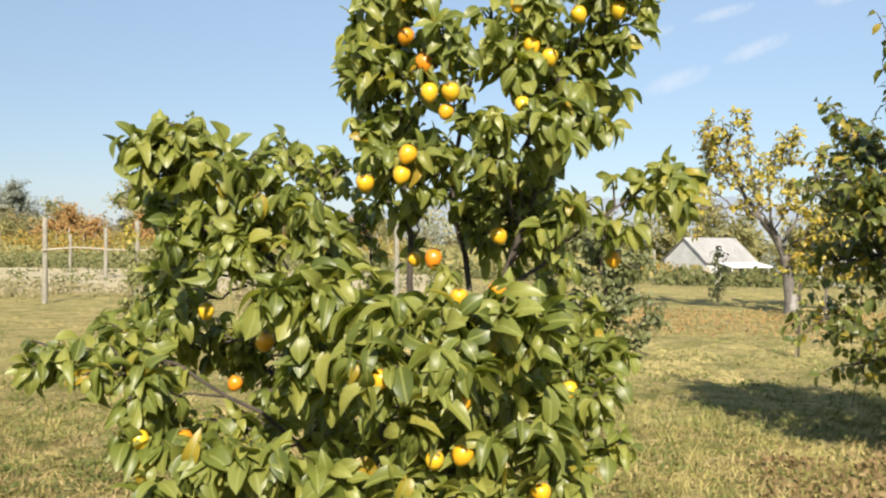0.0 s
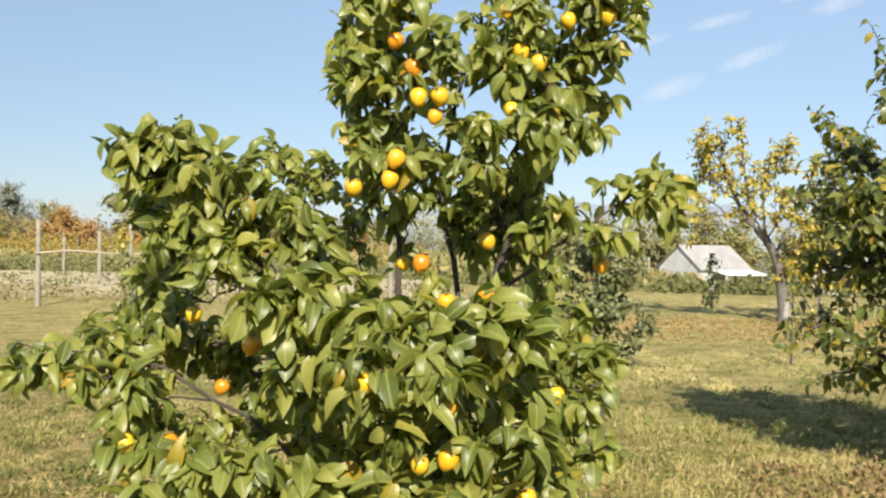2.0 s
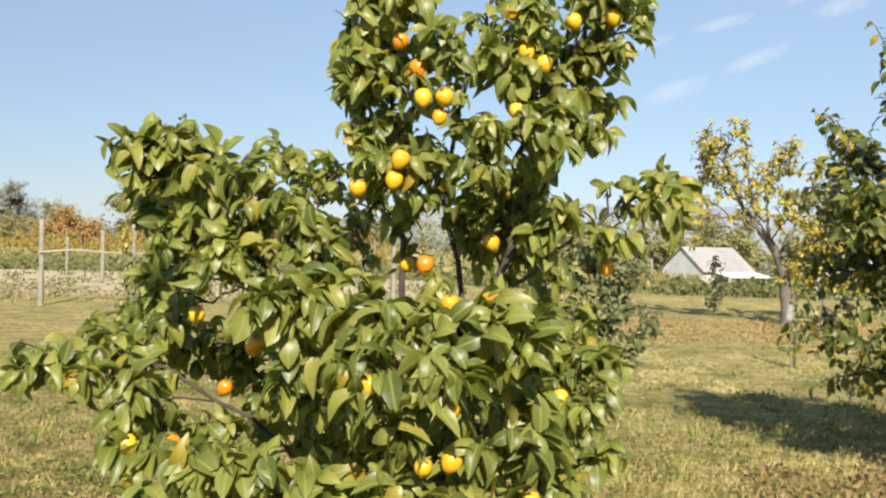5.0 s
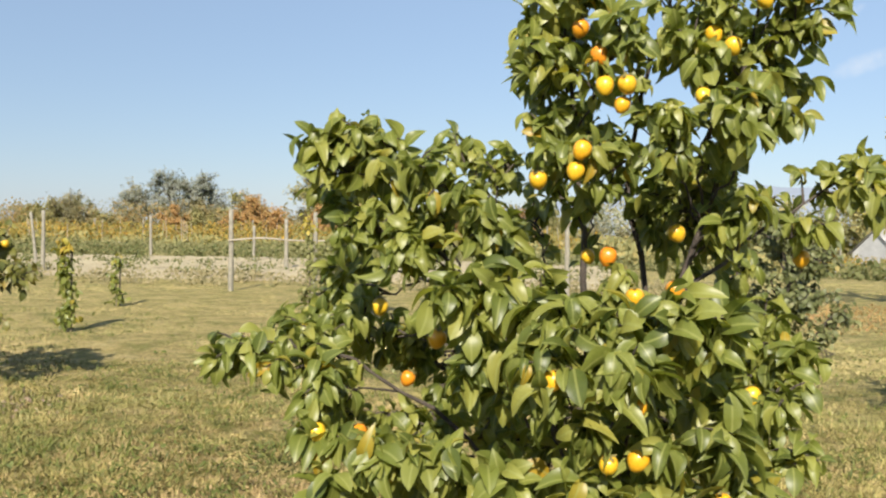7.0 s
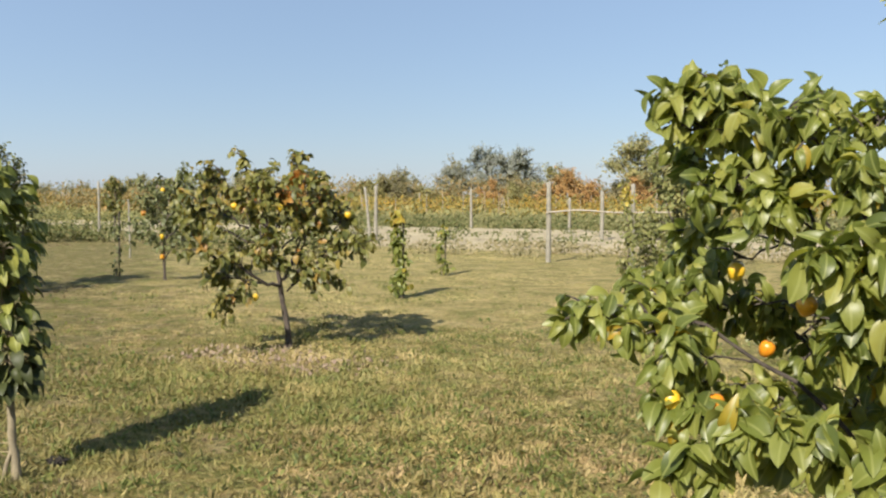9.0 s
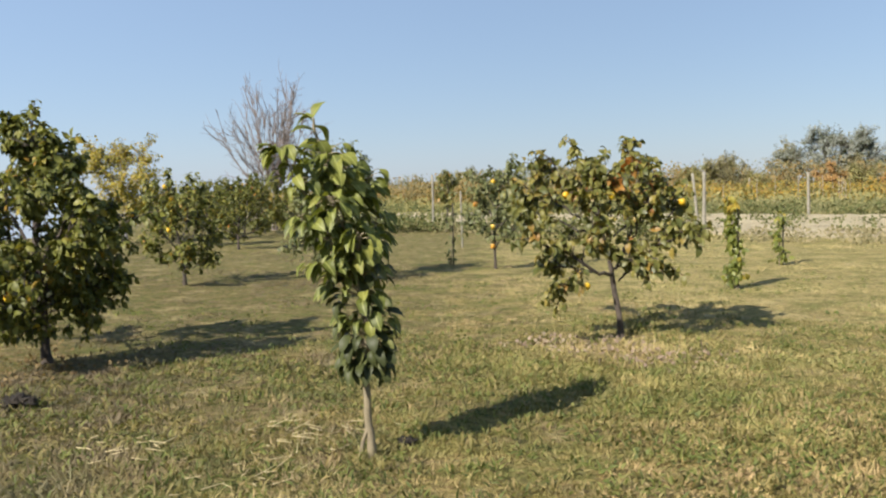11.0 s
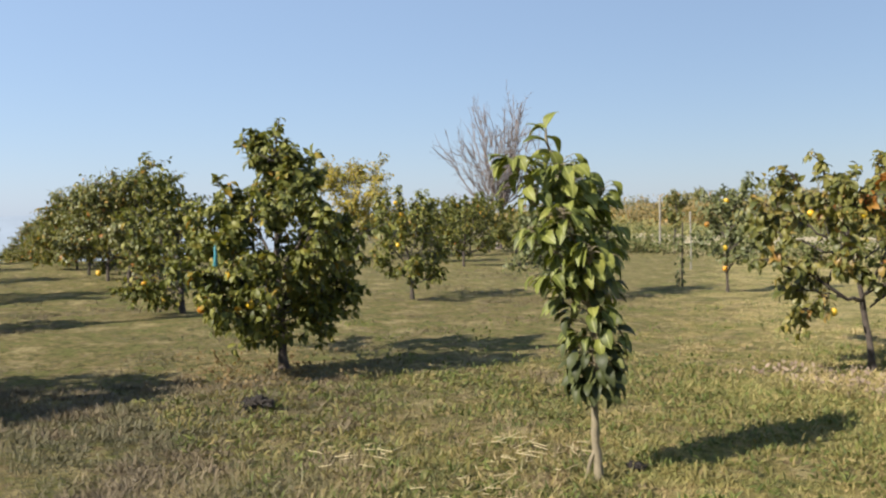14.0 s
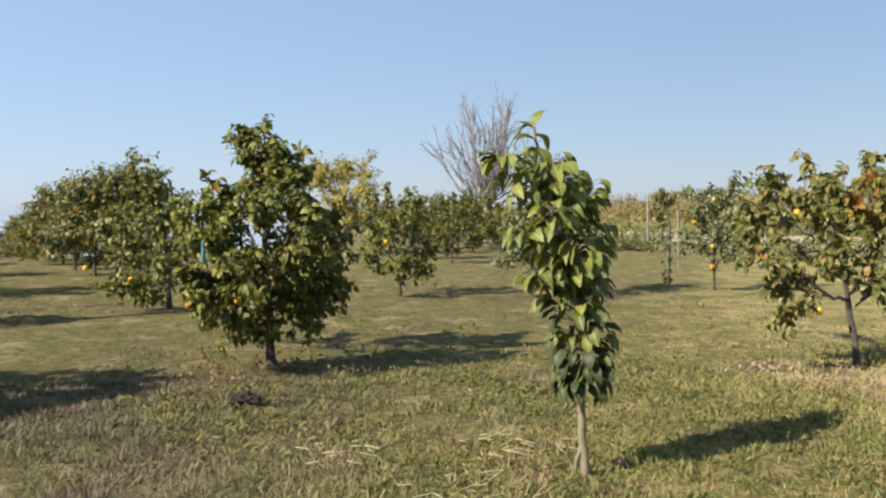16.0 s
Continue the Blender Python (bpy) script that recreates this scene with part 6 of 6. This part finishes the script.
big.limb(0.006, 0.4, 4, [(0.43, 0, 1.63), (0.49, -0.07, 1.62), (0.52, -0.1, 1.64)])
big.limb(0.018, 0.4, 14, [(0.02, -0.01, 0.7), (-0.19, -0.06, 1.27), (-0.36, -0.1, 1.49), (-0.49, -0.15, 1.65), (-0.6, -0.2, 1.77), (-0.66, -0.23, 1.85)])
big.limb(0.007, 0.35, 5, [(-0.6, -0.2, 1.77), (-0.59, -0.25, 1.83), (-0.59, -0.27, 1.85)])
big.limb(0.007, 0.3, 6, [(-0.6, -0.2, 1.77), (-0.66, -0.25, 1.78), (-0.7, -0.27, 1.82)])
big.limb(0.008, 0.3, 7, [(-0.53, -0.17, 1.7), (-0.54, -0.25, 1.77), (-0.51, -0.29, 1.81)])
big.limb(0.008, 0.3, 8, [(-0.46, -0.13, 1.61), (-0.45, -0.25, 1.73), (-0.42, -0.31, 1.8)])
big.limb(0.008, 0.3, 8, [(-0.36, -0.1, 1.49), (-0.37, -0.23, 1.66), (-0.37, -0.29, 1.76)])
big.limb(0.008, 0.3, 9, [(-0.43, -0.12, 1.58), (-0.54, -0.25, 1.63), (-0.59, -0.32, 1.62)])
big.limb(0.008, 0.3, 9, [(-0.39, -0.11, 1.52), (-0.44, -0.3, 1.58), (-0.47, -0.38, 1.58)])
big.limb(0.008, 0.3, 8, [(-0.29, -0.08, 1.4), (-0.26, -0.25, 1.59), (-0.27, -0.33, 1.67)])
big.limb(0.007, 0.3, 7, [(-0.51, -0.17, 1.68), (-0.67, -0.06, 1.67), (-0.75, 0.01, 1.74)])
big.limb(0.009, 0.3, 10, [(-0.35, -0.06, 1.46), (-0.61, 0.09, 1.51), (-0.77, 0.19, 1.47), (-0.83, 0.24, 1.37)])
big.limb(0.008, 0.3, 8, [(-0.5, 0.04, 1.48), (-0.62, -0.04, 1.42), (-0.67, -0.1, 1.35)])
big.limb(0.008, 0.3, 6, [(-0.22, -0.06, 1.33), (-0.22, -0.13, 1.54), (-0.23, -0.17, 1.61)])
big.limb(0.014, 0.5, 9, [(0.02, -0.01, 0.7), (-0.15, 0.24, 1.27), (-0.32, 0.45, 1.61), (-0.42, 0.55, 1.82), (-0.47, 0.59, 1.92)])
big.limb(0.008, 0.4, 7, [(-0.34, 0.45, 1.65), (-0.33, 0.5, 1.78), (-0.3, 0.53, 1.84)])
big.limb(0.008, 0.3, 5, [(-0.14, 0.24, 1.37), (-0.18, 0.35, 1.6), (-0.21, 0.4, 1.72)])
big.limb(0.015, 0.4, 13, [(0.03, -0.01, 0.63), (-0.34, -0.1, 1.06), (-0.57, -0.16, 1.24), (-0.77, -0.2, 1.31), (-0.91, -0.22, 1.31), (-0.97, -0.23, 1.29)])
big.limb(0.007, 0.3, 7, [(-0.66, -0.18, 1.27), (-0.76, -0.26, 1.26), (-0.85, -0.3, 1.27)])
big.limb(0.007, 0.3, 7, [(-0.66, -0.18, 1.27), (-0.8, -0.06, 1.33), (-0.89, -0.01, 1.36)])
big.limb(0.007, 0.3, 8, [(-0.52, -0.14, 1.19), (-0.63, -0.28, 1.22), (-0.68, -0.34, 1.23)])
big.limb(0.008, 0.3, 8, [(-0.35, -0.06, 1.3), (-0.56, 0.04, 1.32), (-0.69, 0.12, 1.29), (-0.83, 0.19, 1.32)])
big.limb(0.008, 0.35, 8, [(0.03, -0.01, 0.62), (-0.31, -0.06, 0.97), (-0.49, -0.04, 1.1), (-0.61, -0.06, 1.1), (-0.69, -0.06, 1.1)])
big.leaf, big.many = (0.073, 1.35)
big.limb(0.011, 0.4, 10, [(0.03, -0.02, 0.54), (-0.31, -0.26, 0.92), (-0.53, -0.36, 1.06), (-0.66, -0.4, 1.11)])
big.limb(0.008, 0.3, 9, [(-0.41, -0.31, 0.98), (-0.46, -0.46, 1.07), (-0.47, -0.52, 1.11)])
big.limb(0.008, 0.3, 8, [(-0.44, -0.3, 0.99), (-0.56, -0.4, 1), (-0.63, -0.44, 0.99)])
big.limb(0.009, 0.3, 9, [(-0.2, -0.26, 0.85), (-0.31, -0.46, 1.04), (-0.34, -0.56, 1.12)])
big.limb(0.012, 0.5, 12, [(0.03, -0.01, 0.63), (-0.08, -0.31, 1.14), (-0.15, -0.48, 1.38), (-0.19, -0.53, 1.5)])
big.limb(0.008, 0.3, 9, [(-0.13, -0.44, 1.32), (-0.25, -0.51, 1.43), (-0.3, -0.54, 1.47)])
big.limb(0.008, 0.3, 9, [(-0.11, -0.36, 1.23), (-0.07, -0.56, 1.4), (-0.05, -0.63, 1.48)])
big.limb(0.008, 0.3, 9, [(-0.07, -0.3, 1.09), (-0.09, -0.56, 1.27), (-0.07, -0.66, 1.35)])
big.limb(0.008, 0.3, 8, [(-0.14, -0.26, 1.12), (-0.24, -0.41, 1.29), (-0.26, -0.48, 1.35)])
big.limb(0.012, 0.5, 13, [(0.03, -0.01, 0.63), (0.09, -0.36, 1.17), (0.15, -0.55, 1.39), (0.18, -0.61, 1.45)])
big.limb(0.008, 0.3, 9, [(0.1, -0.38, 1.21), (0.06, -0.55, 1.36), (0.05, -0.61, 1.44)])
big.limb(0.008, 0.3, 9, [(0.09, -0.34, 1.14), (0.09, -0.6, 1.28), (0.08, -0.67, 1.35)])
big.limb(0.008, 0.3, 8, [(0.15, -0.49, 1.33), (0.21, -0.55, 1.4), (0.25, -0.57, 1.44)])
big.limb(0.009, 0.3, 9, [(0.03, -0.16, 0.9), (0.01, -0.46, 1.14), (0.01, -0.56, 1.21)])
big.limb(0.009, 0.3, 9, [(0.03, -0.16, 0.82), (0.13, -0.46, 1.05), (0.16, -0.56, 1.15)])
big.limb(0.009, 0.3, 10, [(0.03, -0.06, 0.64), (0.01, -0.41, 0.97), (-0.01, -0.54, 1.07)])
big.limb(0.009, 0.3, 9, [(0.03, -0.06, 0.64), (-0.13, -0.41, 0.96), (-0.18, -0.52, 1.08)])
big.limb(0.009, 0.3, 9, [(0.03, -0.06, 0.59), (0.17, -0.41, 0.93), (0.21, -0.51, 1.03)])
big.limb(0.008, 0.3, 8, [(0.03, -0.06, 0.59), (0.09, -0.46, 0.9), (0.09, -0.58, 1.03)])
big.limb(0.008, 0.3, 8, [(0.03, -0.06, 0.59), (-0.18, -0.46, 0.87), (-0.21, -0.6, 1.02)])
big.leaf, big.many = (0.06, 1.6)
big.limb(0.008, 0.35, 7, [(0.02, -0.01, 0.76), (-0.06, -0.16, 1.17), (-0.13, -0.21, 1.38), (-0.12, -0.23, 1.47)])
big.limb(0.008, 0.35, 7, [(-0.01, -0.01, 1.27), (0.03, -0.15, 1.41), (0.08, -0.23, 1.5)])
big.limb(0.013, 0.45, 9, [(0.03, -0.01, 0.63), (0.25, -0.04, 1.02), (0.38, -0.1, 1.21), (0.46, -0.15, 1.31), (0.5, -0.17, 1.32)])
big.limb(0.008, 0.3, 8, [(0.34, -0.08, 1.16), (0.29, -0.25, 1.3), (0.31, -0.33, 1.4)])
big.limb(0.008, 0.3, 7, [(0.38, -0.1, 1.21), (0.43, -0.05, 1.31), (0.45, -0.01, 1.4)])
big.limb(0.008, 0.35, 7, [(0.34, -0.08, 1.16), (0.41, -0.23, 1.21), (0.46, -0.29, 1.24)])
big.leaf, big.many = (0.073, 1.35)
big.limb(0.009, 0.3, 9, [(0.22, -0.06, 0.98), (0.26, -0.31, 1.17), (0.28, -0.4, 1.25)])
big.leaf, big.many = (0.06, 1.6)
big.limb(0.012, 0.45, 9, [(0.03, -0.02, 0.55), (0.24, -0.16, 0.9), (0.38, -0.26, 1.06), (0.47, -0.32, 1.11)])
big.leaf, big.many = (0.073, 1.35)
big.limb(0.008, 0.3, 9, [(0.28, -0.18, 0.93), (0.31, -0.41, 1.12), (0.31, -0.48, 1.19)])
big.limb(0.008, 0.3, 8, [(0.27, -0.18, 0.9), (0.33, -0.36, 1.01), (0.34, -0.42, 1.05)])
big.leaf, big.many = (0.06, 1.6)
big.limb(0.009, 0.4, 6, [(0.02, -0.01, 0.7), (0.26, 0.19, 1.23), (0.37, 0.35, 1.44), (0.43, 0.4, 1.53)])
big.limb(0.012, 0.4, 8, [(0.02, -0.01, 0.7), (0.02, 0.29, 1.02), (0.13, 0.44, 1.25), (0.2, 0.5, 1.36)])
big.limb(0.012, 0.4, 7, [(0.02, -0.01, 0.7), (-0.19, 0.29, 0.95), (-0.43, 0.44, 1.06)])
big.limb(0.012, 0.4, 7, [(0.02, -0.01, 0.7), (0.23, 0.29, 0.84), (0.43, 0.44, 0.99)])
big.inner(16, (-0.36, 0.15, 1.24), (0.26, 0.18, 0.2))
big.inner(24, (0.05, 0.0, 1.12), (0.4, 0.2, 0.3))
big.inner(12, (-0.4, 0.0, 1.0), (0.25, 0.2, 0.1))
big.inner(18, (0.24, 0.15, 1.68), (0.13, 0.1, 0.2))
big.inner(12, (0.3, 0.1, 2.1), (0.14, 0.1, 0.25))
big.inner(10, (-0.08, 0.1, 2.1), (0.09, 0.08, 0.25))
big.inner(14, (0.38, 0.1, 1.2), (0.16, 0.15, 0.25))
big.sprig(3, (-0.602, -0.234, 1.771), (-0.586, -0.253, 1.827), (-0.571, -0.272, 1.874))
big.sprig(4, (-0.602, -0.234, 1.771), (-0.648, -0.253, 1.83), (-0.657, -0.273, 1.868))
big.sprig(4, (-0.602, -0.234, 1.771), (-0.681, -0.253, 1.826), (-0.722, -0.273, 1.867))
big.sprig(3, (-0.506, -0.273, 1.755), (-0.494, -0.293, 1.804), (-0.471, -0.302, 1.836))
big.sprig(3, (-0.428, -0.303, 1.754), (-0.424, -0.322, 1.809), (-0.388, -0.332, 1.834))
big.sprig(4, (-0.45, 0.548, 1.841), (-0.479, 0.549, 1.913), (-0.493, 0.549, 1.945))
big.sprig(3, (-0.079, 0.003, 2.045), (-0.147, -0.047, 2.086), (-0.197, -0.067, 2.098))
big.sprig(4, (0.477, -0.083, 2.175), (0.55, -0.102, 2.202), (0.586, -0.112, 2.178))
big.sprig(4, (0.677, 0.034, 1.785), (0.73, 0.024, 1.809), (0.757, 0.024, 1.801))
big.clothe(leaf_near, FINE_LEAVES, 300)
near_rng = np.random.default_rng(502)
for at in ((0.25, -0.24, 2.25), (0.28, -0.22, 2.15), (0.33, -0.24, 2.12), (0.4, -0.24, 2.23), (0.51, -0.22, 2.25), (0.07, -0.29, 2.02), (0.02, -0.27, 2.02), (0.07, -0.25, 1.97), (0.26, -0.25, 1.99), (-0.14, -0.33, 1.78), (-0.04, -0.35, 1.8), (-0.02, -0.37, 1.85), (-0.04, -0.15, 2.19), (0.2, -0.15, 1.65)):
    hang_fruit(NEAR, (at[0], at[1] + 0.055, at[2]), near_rng.uniform(0.038, 0.048), near_rng, True)
for at in ((0.04, -0.25, 1.59), (-0.03, -0.05, 1.58), (0.2, -0.25, 1.51), (0.1, -0.45, 1.5), (0.53, -0.09, 1.59), (-0.11, -0.66, 1.4), (-0.06, -0.73, 1.34), (0.26, -0.16, 1.28), (0.33, -0.15, 1.27), (0.11, -0.71, 1.29), (0.12, -0.66, 1.17), (0.05, -0.66, 1.15), (-0.58, -0.16, 1.44), (-0.36, -0.46, 1.39)):
    hang_fruit(NEAR, (at[0], at[1] + 0.055, at[2]), near_rng.uniform(0.038, 0.048), near_rng, True)
for at in ((-0.47, -0.56, 1.11), (-0.58, -0.4, 1.14), (-0.71, -0.01, 1.35), (-0.49, -0.16, 1.24), (-0.67, -0.46, 1.15), (-0.35, -0.61, 1.1), (0.29, -0.56, 1.06), (0.36, -0.15, 1.33), (0, -0.25, 2.1), (0.39, -0.25, 1.25), (-0.24, -0.56, 1.48), (0.22, -0.3, 1.81)):
    hang_fruit(NEAR, (at[0], at[1] + 0.055, at[2]), near_rng.uniform(0.038, 0.048), near_rng, True)
